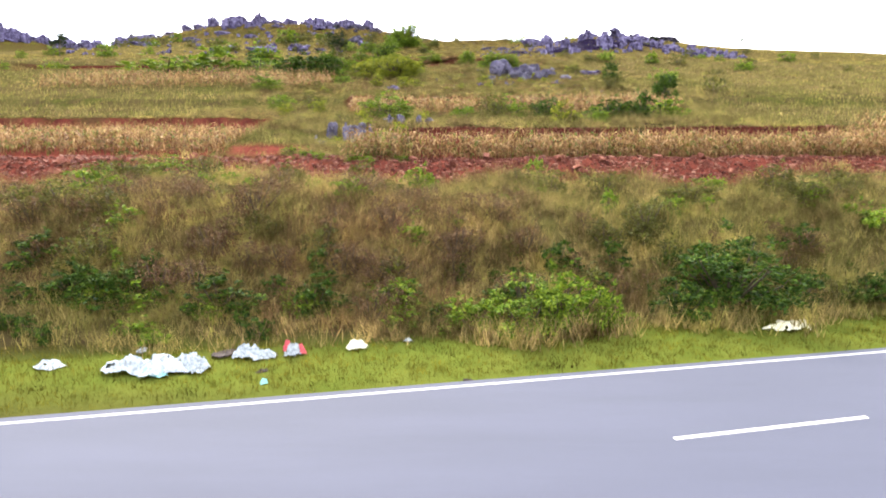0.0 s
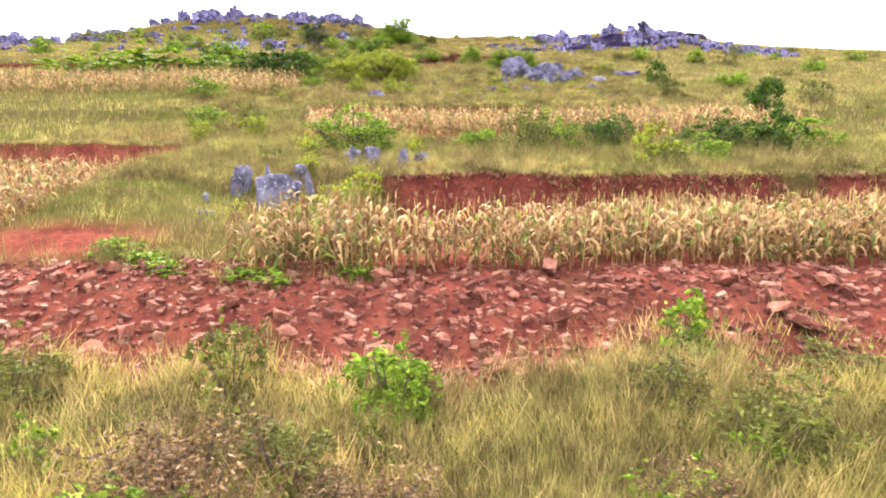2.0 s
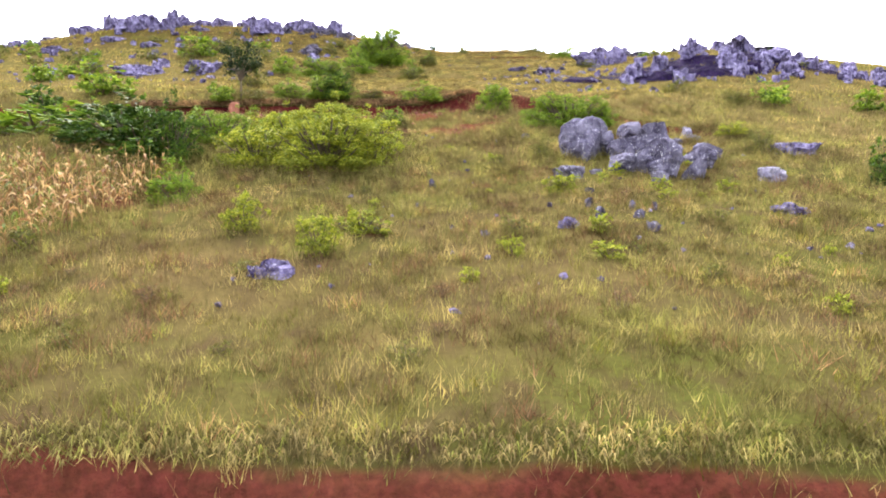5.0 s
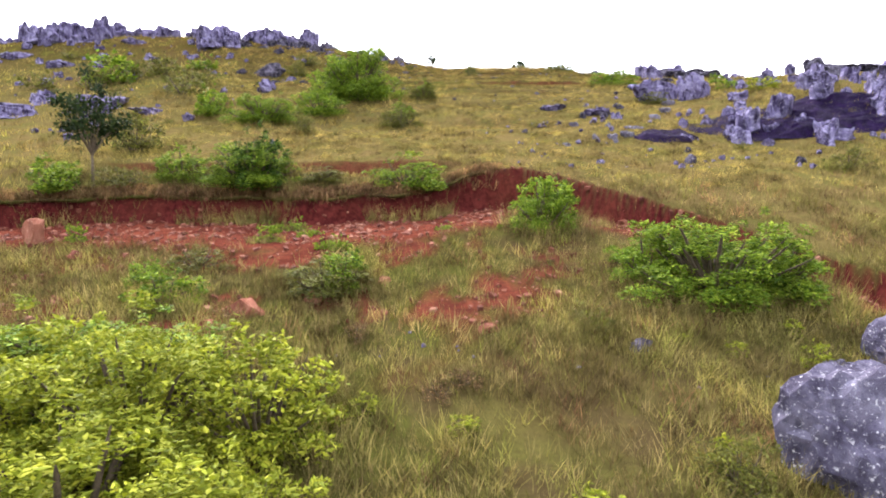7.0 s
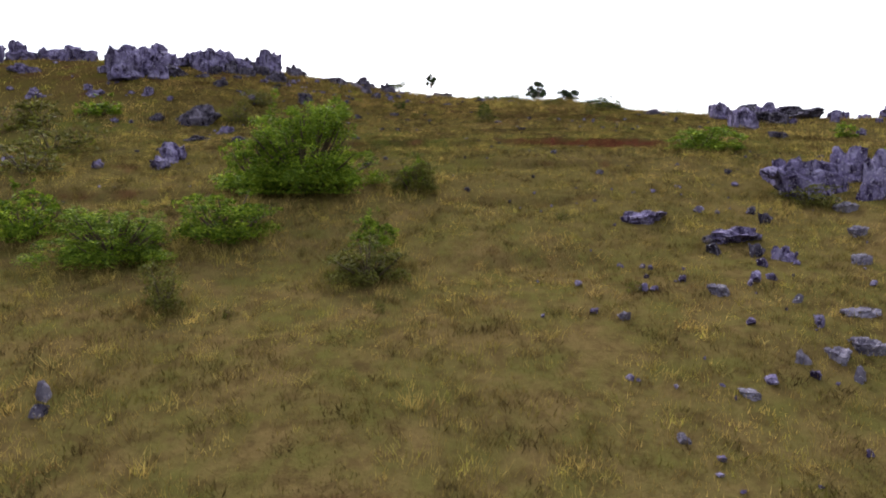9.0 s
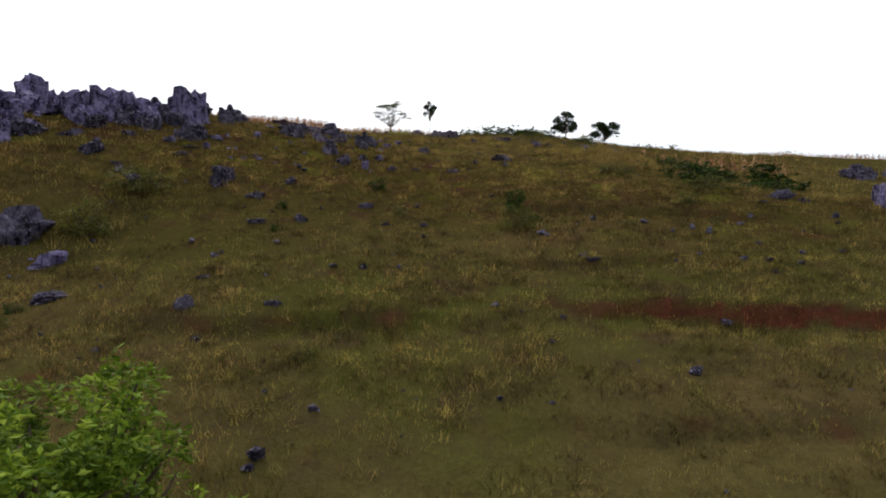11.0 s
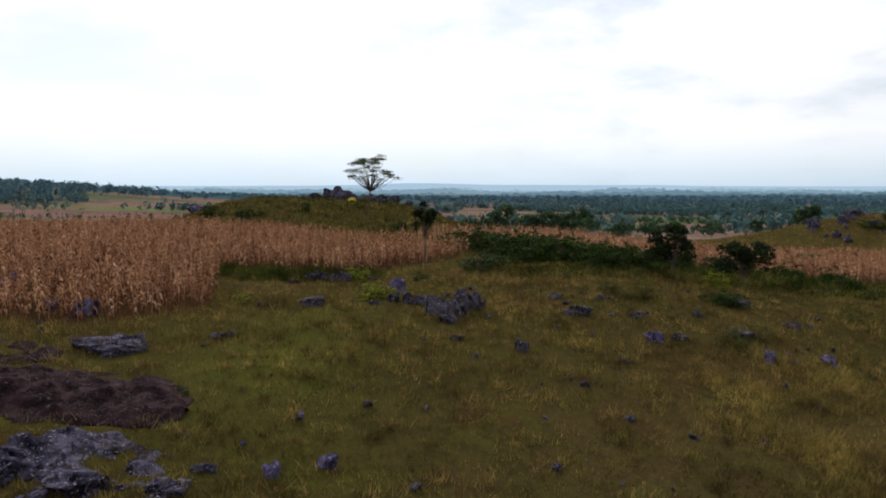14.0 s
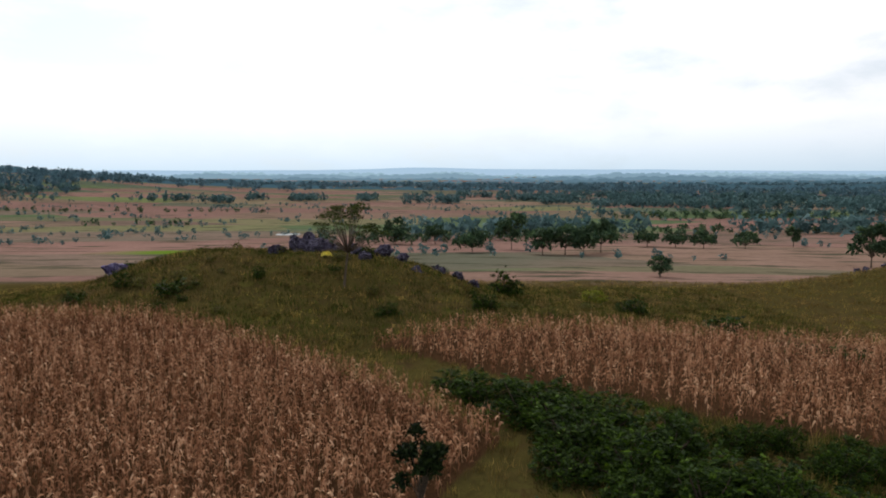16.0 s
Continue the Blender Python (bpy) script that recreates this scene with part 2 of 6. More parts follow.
M = {
    "ground": ground_material(), "asphalt": asphalt_material(), "paint": paint_material(),
    "verge_grass": blade_material("verge_grass", (0.175, 0.14, 0.022), (0.12, 0.11, 0.015), (0.095, 0.102, 0.010), 0.7),
    "bank_grass": blade_material("bank_grass", (0.56, 0.40, 0.185), (0.295, 0.205, 0.09), (0.235, 0.27, 0.038), 0.5),
    "dry_grass": blade_material("dry_grass", (0.37, 0.275, 0.13), (0.195, 0.15, 0.06), (0.165, 0.195, 0.028), 0.62),
    "hill_grass": blade_material("hill_grass", (0.38, 0.275, 0.105), (0.285, 0.205, 0.075), (0.235, 0.235, 0.045), 0.55),
    "top_grass": blade_material("top_grass", (0.39, 0.26, 0.105), (0.22, 0.155, 0.053), (0.215, 0.20, 0.038), 0.5),
    "weeds": blade_material("dark_weeds", (0.17, 0.11, 0.05), (0.07, 0.045, 0.02), (0.085, 0.09, 0.015), 0.5),
    "tangle": blade_material("brown_tangle", (0.32, 0.18, 0.10), (0.125, 0.066, 0.036), (0.10, 0.09, 0.025), 0.3),
    "lush_grass": blade_material("lush_grass", (0.07, 0.085, 0.016), (0.04, 0.055, 0.01), (0.05, 0.085, 0.012), 0.8),
    "green": leaf_material("fresh_leaves", (0.028, 0.06, 0.007), (0.115, 0.18, 0.013), (0.25, 0.31, 0.035)),
    "dark": leaf_material("dark_leaves", (0.008, 0.02, 0.004), (0.034, 0.07, 0.008), (0.10, 0.155, 0.016)),
    "lime": leaf_material("yellow_green_leaves", (0.07, 0.09, 0.008), (0.19, 0.215, 0.016), (0.33, 0.33, 0.045)),
    "olive": leaf_material("olive_leaves", (0.04, 0.034, 0.012), (0.095, 0.095, 0.022), (0.15, 0.16, 0.025)),
    "brown": leaf_material("dead_scrub", (0.035, 0.018, 0.009), (0.12, 0.066, 0.034), (0.25, 0.155, 0.08)),
    "crown": leaf_material("tree_leaves", (0.006, 0.011, 0.005), (0.016, 0.028, 0.01), (0.035, 0.052, 0.014)),
    "hedge": leaf_material("hedge_leaves", (0.006, 0.014, 0.002), (0.018, 0.038, 0.003), (0.062, 0.11, 0.008)),
    "fern": leaf_material("feathery_leaves", (0.014, 0.024, 0.006), (0.04, 0.058, 0.012), (0.095, 0.11, 0.02)),
    # haze_woods and woods: the blue of the haze is put into the leaf colours
    "haze_woods": leaf_material("haze_tinted_foliage", (0.06, 0.115, 0.155), (0.08, 0.148, 0.195), (0.10, 0.175, 0.22)),
    "field_leaf": leaf_material("field_tree_leaves", (0.02, 0.045, 0.026), (0.05, 0.09, 0.05), (0.09, 0.14, 0.06)),
    "woods": leaf_material("haze_blue_foliage", (0.055, 0.105, 0.115), (0.08, 0.148, 0.162), (0.105, 0.185, 0.19)),
    "bark": simple("bark", (0.10, 0.075, 0.055), 0.4, 12),
    "twig": simple("dry_twigs", (0.07, 0.05, 0.034), 0.35, 12),
    "limestone": rock_material("weathered_limestone", (0.215, 0.197, 0.26), (0.12, 0.107, 0.155), (0.032, 0.028, 0.045), (0.46, 0.44, 0.51), 0.5),
    # violet-blue base colour, part of it haze over the distant rocks
    "dark_stone": rock_material("dark_limestone", (0.225, 0.20, 0.33), (0.115, 0.096, 0.19), (0.018, 0.012, 0.034), (0.41, 0.38, 0.49)),
    "black_stone": rock_material("dark_crusted_stone", (0.15, 0.13, 0.17), (0.06, 0.05, 0.068), (0.010, 0.008, 0.011), (0.42, 0.40, 0.44)),
    "boulder": rock_material("lichened_boulder", (0.15, 0.137, 0.195), (0.085, 0.075, 0.118), (0.022, 0.018, 0.034), (0.46, 0.44, 0.50), 0.6),
    "crust": rock_material("dark_maroon_crust", (0.065, 0.036, 0.038), (0.034, 0.017, 0.02), (0.010, 0.005, 0.006), (0.11, 0.09, 0.10)),
    "crag_stone": rock_material("dark_pitted_limestone", (0.135, 0.118, 0.17), (0.06, 0.052, 0.08), (0.010, 0.008, 0.015), (0.35, 0.33, 0.39)),
    # near-black violet: the outcrop's shaded side put into the rock colour
    "slab": rock_material("shade_dark_slab", (0.013, 0.005, 0.03), (0.008, 0.003, 0.02), (0.004, 0.0015, 0.01), (0.03, 0.022, 0.055)),
    "red_stone": rock_material("red_stone", (0.31, 0.135, 0.095), (0.20, 0.07, 0.047), (0.07, 0.022, 0.016), (0.34, 0.19, 0.14), 0.5),
    "shards": shard_material(),
    "white_plastic": simple("white_plastic", (0.36, 0.39, 0.42), 0.35, 14, 0.5),
    "cream_plastic": simple("cream_plastic", (0.70, 0.66, 0.48), 0.15, 9, 0.5),
    "teal_plastic": simple("teal_plastic", (0.30, 0.60, 0.58), 0.15, 9, 0.4),
    "red_plastic": simple("red_plastic", (0.60, 0.10, 0.12), 0.2, 9, 0.4),
    "yellow_plastic": simple("yellow_plastic", (0.75, 0.62, 0.08), 0.15, 5, 0.6),
    "clod": simple("dark_clod", (0.05, 0.035, 0.03), 0.3, 20),
    "water": simple("pale_water", (0.16, 0.18, 0.19), 0.05, 0.1, 0.35),
}


def maize_material():
    s = Stuff("dry_maize", 0.75, 0.2)
    c = s.ramp(s.island(), (0.0, (0.11, 0.052, 0.022)), (0.3, (0.21, 0.115, 0.048)), (0.6, (0.33, 0.20, 0.085)), (0.82, (0.42, 0.285, 0.13)), (0.86, (0.17, 0.175, 0.035)), (1.0, (0.085, 0.125, 0.02)))
    c = s.mix(1.0, c, s.ramp(s.attribute("tone"), (0.0, (0.6, 0.55, 0.5)), (1.0, (1.3, 1.3, 1.3))), "MULTIPLY")
    return s.colour(c).thin(0.3).mat


def far_maize_material():
    s = Stuff("withered_maize", 0.85, 0.05)
    c = s.ramp(s.mix(0.6, s.island(), s.attribute("tone")), (0.0, (0.03, 0.012, 0.006)), (0.3, (0.20, 0.088, 0.043)), (0.65, (0.44, 0.23, 0.128)), (1.0, (0.72, 0.47, 0.29)))
    return s.colour(c).thin(0.25).mat


M["maize"], M["far_maize"] = maize_material(), far_maize_material()
# ---- the lie of the land ----
def lattice(ix, iy, seed):
    h = np.sin(ix * 127.1 + iy * 311.7 + seed * 74.7) * 43758.5453
    return h - np.floor(h)


def rough(x, y, size, seed=0, octaves=3):
    """Smooth random relief, about -1 to 1."""
    total, amp, norm = 0.0, 1.0, 0.0
    for k in range(octaves):
        u, v = x / size * 2 ** k, y / size * 2 ** k
        iu, iv = np.floor(u), np.floor(v)
        fu, fv = u - iu, v - iv
        fu, fv = fu * fu * (3 - 2 * fu), fv * fv * (3 - 2 * fv)
        a = lattice(iu, iv, seed + k) * (1 - fu) + lattice(iu + 1, iv, seed + k) * fu
        b = lattice(iu, iv + 1, seed + k) * (1 - fu) + lattice(iu + 1, iv + 1, seed + k) * fu
        total, norm, amp = total + amp * (a * (1 - fv) + b * fv), norm + amp, amp * 0.5
    return 2 * total / norm - 1


def ramp(v, a, b):
    t = np.clip((v - a) / (b - a), 0, 1)
    return t * t * (3 - 2 * t)


def bell(x, y, cx, cy, rx, ry):
    return np.exp(-((x - cx) / rx) ** 2 - ((y - cy) / ry) ** 2)


ROAD_SLOPE = 0.268           # the road runs a little away to the right
EDGE_Y = 11.60               # the far edge line at x = 0
SLOPE_Y = (24.5, 26.2, 27, 30, 33.5, 37, 42, 52, 53.5, 61.5, 65, 70, 75.5, 80, 84, 88, 91, 93.4, 96.6, 100.5, 105.6, 109, 115, 121,
           127, 133, 137, 143, 149, 155, 160, 165, 170, 177, 200, 215, 235, 258, 290, 350, 450, 600, 4000)
SLOPE_Z = (4.2, 5.15, 5.3, 6.3, 7.1, 7.65, 8.55, 10.35, 11.2, 13.2, 14.0, 15.2, 16.75, 18.0, 19.2, 20.6, 21.6, 22.2, 22.95, 24.0, 25.1, 26.3, 28.2, 29.9,
           31.5, 33.0, 34.1, 35.2, 36.1, 37.1, 37.9, 38.5, 39.0, 39.3, 39.2, 38.2, 36.3, 34.5, 32.3, 28, 23, 20, 17)


def edge_line(x):
    return EDGE_Y + ROAD_SLOPE * x


def bank_foot(x):
    return np.clip(EDGE_Y + 3.0 + 0.235 * x, 6, 21.5)


def cut_back(x):
    """The back of the red terrace half way up the hill."""
    return 91.0 + 0.05 * np.minimum(x + 6, 0) + 1.8 * ramp(x, -3, 2.5) - 1.12 * np.maximum(x - 3, 0) + 0.5 * rough(x, x * 0, 3.0, 9) + 0.2 * rough(x, x * 0, 0.7, 10)


def land(x, y):
    """Height and the share of bare red soil."""
    x, y = np.asarray(x, float), np.asarray(y, float)
    z = np.interp(y, SLOPE_Y, SLOPE_Z)
    soil = np.zeros_like(z)
    # wide forms
    z = z + 2.7 * np.clip(-x / 20, 0, 1.15) * np.exp(-((y - 147) / 15) ** 2)
    z = z + 0.7 * ramp(-x, 5, 30) * ramp(y, 150, 170) * (1 - ramp(y, 215, 260))
    z = z - 0.032 * np.maximum(x - 20, 0) * ramp(y, 60, 110) * (1 - ramp(y, 230, 350)) * np.clip(1.3 - x / 400, 0, 1)
    z = z - 0.8 * ramp(x, 6, 22) * ramp(y, 118, 140) * (1 - ramp(y, 200, 240))
    z = z + 2.7 * bell(x, y, 26, 106, 9, 7) + 1.2 * bell(x, y, 44, 136, 10, 8)
    z = z + 4.7 * np.exp(-((x + 16) / 17) ** 4 - ((y - 221) / 12) ** 2) + 5.6 * bell(x, y, 67, 238, 18, 13)
    z = z + 0.7 * bell(x, y, -38, 143, 17, 9)
    z = z - 0.5 * bell(x, y, -3.5, 136, 9, 7) - 0.75 * bell(x, y, -15, 128, 6, 5) + 0.45 * bell(x, y, -14.5, 148, 6, 5)
    z = z - 0.45 * bell(x, y, 4.5, 152, 6, 5) - 0.75 * bell(x, y, 10, 161, 7.5, 7) + 0.5 * bell(x, y, 9.8, 103.5, 4.5, 4.5)
    z = z - 0.55 * bell(x, y, -4.6, 32.0, 2.6, 2.2)
    z = z - 0.9 * ramp(x, 8, 30) * ramp(y, 163, 180) * (1 - ramp(y, 215, 240))
    z = z - 1.6 * ramp(x, 11.5, 20) * ramp(y, 136, 148) * (1 - ramp(y, 160, 174))
    z = z - 4.6 * ramp(-x, 44, 78) * np.exp(-((y - 147) / 24) ** 2) + 4.2 * bell(x, y, -103, 147, 15, 16)
    z = z + 0.13 * rough(x, y, 7, 1) + 0.05 * rough(x, y, 1.3, 2)
    # far hills: one wooded on the left, a long blue ridge
    z = z + 27 * bell(x, y, -760, 1080, 330, 420) + 17 * bell(x, y, -1250, 1250, 500, 500)
    z = z + 6 * ramp(y, 3000, 4300)
    z = np.where(y > 300, z + ramp(y, 300, 700) * 1.5 * rough(x, y, 160, 5), z)
    # terrace of the near maize, right of the rocks and left of them
    for x0, x1, front, back, base, rise in ((-2.2, 22, 27.0, 33.3, 5.25, 0.03), (-60, -9.2, 27.5, 41.5, 5.35, 0.12)):
        bk = back + 0.25 * rough(x, y * 0, 2.2, 21) + 0.16 * rough(x, z * 4, 0.5, 22, 2)
        side = ramp(x, x0, x0 + 1.2) * (1 - ramp(x, x1 - 4, x1)) if x0 > -50 else 1 - ramp(x, x1 - 0.8, x1)
        inside = side * ramp(y, front - 1, front) * (1 - ramp(y, bk - 0.05, bk + 0.2))
        floor = base + rise * (y - front) + 0.05 * rough(x, y, 0.9, 4)
        z = z + inside * np.minimum(floor - z, 0)
        soil = np.maximum(soil, inside)
        face = side * ramp(y, bk - 0.5, bk - 0.2) * (1 - ramp(y, bk + 0.35, bk + 0.6))
        soil = np.maximum(soil, face * ramp(rough(x, y * 0, 2.5, 8), -0.9, -0.3))
    # the lip of rubble in front of it
    lip = ramp(y, 23.2, 24.2) * (1 - ramp(y, 26.9, 27.4))
    z = z + lip * 0.14 * rough(x, y, 0.7, 14)
    soil = np.maximum(soil, lip * ramp(rough(x, y, 2.2, 15) + 0.9 - 1.2 * ramp(x, 11, 17) * (1 - ramp(y, 25, 25.6)), 0.1, 0.5))
    # second maize field with its low cut bank behind
    back2 = 52.6 + 0.3 * rough(x, y * 0, 3, 31) - 0.05 * np.maximum(x, 0)
    side2 = ramp(x + 0.2 * (y - 43), -6.3, -5.3) * (1 - ramp(x, 10, 15))
    in2 = side2 * ramp(y, 47, 51) * (1 - ramp(y, back2 - 0.1, back2 + 0.25))
    z = z - in2 * 0.5 + 0.42 * side2 * ramp(y, back2 - 0.1, back2 + 0.22) * (1 - ramp(y, 54, 59))
    soil = np.maximum(soil, side2 * ramp(y, 43.4, 45.2) * (1 - ramp(y, back2 + 0.3, back2 + 0.5)) * 0.85)
    soil = np.maximum(soil, 1.9 * bell(x, y, 0.2, 39.8, 0.7, 1.4) * ramp(rough(x, y, 0.8, 35), -0.5, 0.2))
    soil = np.maximum(soil, 1.4 * bell(x, y, -7.6, 28.2, 1.9, 0.9))
    # left cut seen above the first terrace, low on the slope
    soil = np.maximum(soil, 1.2 * bell(x, y, -13, 44.2, 2.6, 0.5))
    soil = np.maximum(soil, 1.3 * bell(x, y, -6.9, 66.4, 0.7, 0.5))
    hollow = bell(x, y, -11.5, 68.6, 2.6, 1.3)
    z, soil = z - 0.7 * hollow, np.maximum(soil, 1.2 * hollow)
    # the red terrace
    back3 = cut_back(x)
    side3 = ramp(x, -60, -50) * (1 - ramp(x, 12, 16))
    depth3 = 7.0 - 2.4 * ramp(x, 1, 7)
    in3 = side3 * ramp(y, back3 - depth3, back3 - depth3 + 2.2) * (1 - ramp(y, back3 - 0.05, back3 + 0.25))
    floor3 = np.interp(back3 - 0.3, SLOPE_Y, SLOPE_Z) - 1.55 + 0.8 * ramp(x, 2, 9) + 0.06 * (y - back3) + 0.06 * rough(x, y, 1.1, 33)
    z = z + in3 * np.minimum(floor3 - z, 0.0)
    cap = np.interp(back3 - 0.3, SLOPE_Y, SLOPE_Z) - 0.65 + 0.6 * np.maximum(y - back3, 0)
    z = np.where(y > back3, z + side3 * (1 - ramp(x, -1.5, 1.5)) * np.minimum(cap - z, 0), z)
    bare = ramp(rough(x, y, 2.6, 34) + 1.15 - 0.55 * ramp(x, 1, 6) - 0.25 * ramp(back3 - y, 3, 7), 0.15, 0.6)
    soil = np.maximum(soil, side3 * ramp(y, back3 - depth3 + 0.3, back3 - depth3 + 1.2) * (1 - ramp(y, back3 + 0.25, back3 + 0.5)) * np.maximum(bare, ramp(y, back3 - 0.9, back3 - 0.4)))
    below = bell(x, y, -5.5, 82.2, 5.5, 3.8) + 0.9 * bell(x, y, -0.5, 83.5, 3.6, 2.2)
    soil = np.maximum(soil, np.clip(1.8 * below, 0, 1) * ramp(rough(x, y, 1.5, 37) + 0.35 * rough(x, y, 0.4, 38), -0.15, 0.35))
    # small cuts higher up
    for k, (cx, cy, rx, drop, lean) in enumerate(((8.5, 123.4, 5.5, 0.5, -0.05), (8, 134.0, 6, 0.3, -0.12), (2.5, 112, 3.0, 0.25, 0.0), (-14, 113, 6, 0.3, 0.05),
                                   (4.5, 127, 3, 0.2, 0), (-5, 122.6, 5.5, 0.35, 0.03), (2, 106.3, 2.5, 0.22, 0.02), (5, 118, 4.5, 0.25, 0.0), (-4.2, 94.5, 4.2, 0.7, 0.02), (-12, 94.2, 3.0, 0.6, 0.0))):
        yy = cy + lean * (x - cx) + 0.35 * rough(x, y * 0, 1.7, 41)
        w = np.exp(-(((x - cx) / rx) ** 4))
        z = z - drop * w * ramp(y, yy - 2.5, yy - 0.1) * (1 - ramp(y, yy, yy + 0.3))
        soil = np.maximum(soil, w * ramp(y, yy - 0.12, yy) * (1 - ramp(y, yy + 0.25, yy + 0.4)) * (0.9 if k in (0, 8, 9) else ramp(rough(x, y, 1.1, 43), 0.0, 0.45) * 0.45))
    # bank above the road
    foot = bank_foot(x)
    q = (y - foot) / (24.5 - foot)
    lumps = 0.36 * rough(x, y, 2.4, 51) + 0.1 * rough(x, y, 0.8, 52)
    lumps = lumps + 0.5 * bell(x, y, -7.2, 17.5, 4.0, 2.2) + 0.35 * bell(x, y, -9.5, 23, 4, 2) - 0.4 * bell(x, y, 0.7, 16.9, 1.4, 0.9)
    bank = np.interp(q, (0, 0.21, 0.43, 0.65, 1.0), (0.56, 1.5, 2.85, 3.55, 4.2)) + lumps * ramp(q, 0, 0.2) * (1 - ramp(q, 0.9, 1.0))
    verge = np.interp(y - edge_line(x), (-9, -8.4, 0.35, 0.6, 3.0), (0.13, 0.25, 0.25, 0.32, 0.56))
    verge = verge + 0.04 * rough(x, y, 0.9, 55) * ramp(y, edge_line(x) + 0.5, edge_line(x) + 1.2)
    z = np.where(y < foot, verge, np.where(y < 24.5, bank, z))
    scar = 2.0 * bell(x, y, -1.15, 18.9, 1.0, 0.5) + 1.6 * bell(x, y, -7.0, 18.6, 1.8, 0.6) + 1.2 * bell(x, y, 0.6, 16.7, 1.1, 0.5) + 1.0 * bell(x, y, -5.5, 17.0, 1.2, 0.5)
    soil = np.maximum(soil, np.clip(scar, 0, 1) * ramp(y, foot, foot + 0.3))
    return z, np.clip(soil, 0, 1)


def height(x, y):
    return float(land(np.array([x]), np.array([y]))[0][0])


def inside_of(*corners):
    """A test for the inside of a plot with these corners."""
    def test(x, y):
        x, y = x + 0.5 * rough(x, y, 2.5, 91, 2), y + 0.5 * rough(x, y, 2.5, 92, 2)
        odd = np.zeros(x.shape, bool)
        for (x0, y0), (x1, y1) in zip(corners, corners[1:] + corners[:1]):
            cross = (y0 > y) != (y1 > y)
            odd ^= cross & (x < (x1 - x0) * (y - y0) / ((y1 - y0) or 1e-9) + x0)
        return odd
    return test


LEFT_FIELD = inside_of((-15, 161.5), (-11.2, 165.3), (-14.5, 175.5), (-5.5, 174.8), (-0.4, 182.0), (0.6, 184.5), (-3.5, 190), (-11.5, 197.5), (-20, 203), (-75, 204), (-75, 158))
RIGHT_FIELD = inside_of((-6.5, 199), (0, 194.5), (5.0, 190.5), (10, 187.5), (22, 184.5), (60, 178), (60, 212), (30, 209), (14, 207), (-1, 203))

# ---- building blocks ----
rng = np.random.default_rng(7)


def mesh_of(name, verts, tris, mat, smooth=False):
    """A mesh from arrays of corners and faces."""
    verts, tris = np.asarray(verts, np.float32), np.asarray(tris, np.int32)
    side = tris.shape[1]
    me = bpy.data.meshes.new(name)
    me.vertices.add(len(verts))
    me.vertices.foreach_set("co", verts.ravel())
    me.loops.add(tris.size)
    me.loops.foreach_set("vertex_index", tris.ravel())
    me.polygons.add(len(tris))
    me.polygons.foreach_set("loop_start", np.arange(len(tris), dtype=np.int32) * side)
    me.polygons.foreach_set("use_smooth", np.full(len(tris), smooth))
    me.update(calc_edges=True)
    me.materials.append(mat)
    return me


def set_layer(me, key, values):
    layer = me.attributes.new(key, "FLOAT", "POINT")
    layer.data.foreach_set("value", np.asarray(values, np.float32).ravel())


def part(name, me, parent, label=""):
    ob = new(name, me)
    ob.parent = parent
    return tagged(ob, label=label) if label else ob


def thing(name, label, category, m=None, group=""):
    ob = new(name)
    ob.empty_display_size = 0.2
    if m is not None:
        ob.matrix_basis = m
    return tagged(ob, label, category, group)


# ---- the ground: one sheet to the horizon ----
def widening(start, end, n):
    return start + (end - start) * ((np.geomspace(1, 60, n + 1)[1:] - 1) / 59)


half = np.concatenate([np.arange(0, 14, 0.2), np.arange(14, 20, 0.34), np.arange(20, 60, 0.9), widening(60, 4200, 46)])
gx = np.concatenate([-half[:0:-1], half])
gy = np.concatenate([-widening(20, 3000, 14)[::-1], np.arange(-20, 8, 1.5), np.arange(8, 28, 0.22), np.arange(28, 35, 0.14), np.arange(35, 51, 0.35),
                     np.arange(51, 54, 0.16), np.arange(54, 84, 0.35), np.arange(84, 95, 0.16), np.arange(95, 137, 0.24), np.arange(137, 216, 0.45),
                     np.arange(216, 320, 2.0), widening(320, 4600, 70)])
GX, GY = np.meshgrid(gx, gy)
GZ, SOIL = land(GX, GY)
nx, ny = len(gx), len(gy)
grid = np.arange(nx * ny).reshape(ny, nx)
quads = np.stack([grid[:-1, :-1], grid[:-1, 1:], grid[1:, 1:], grid[1:, :-1]], -1).reshape(-1, 4)
ground_mesh = mesh_of("ground", np.stack([GX, GY, GZ], -1).reshape(-1, 3), quads, M["ground"], smooth=True)
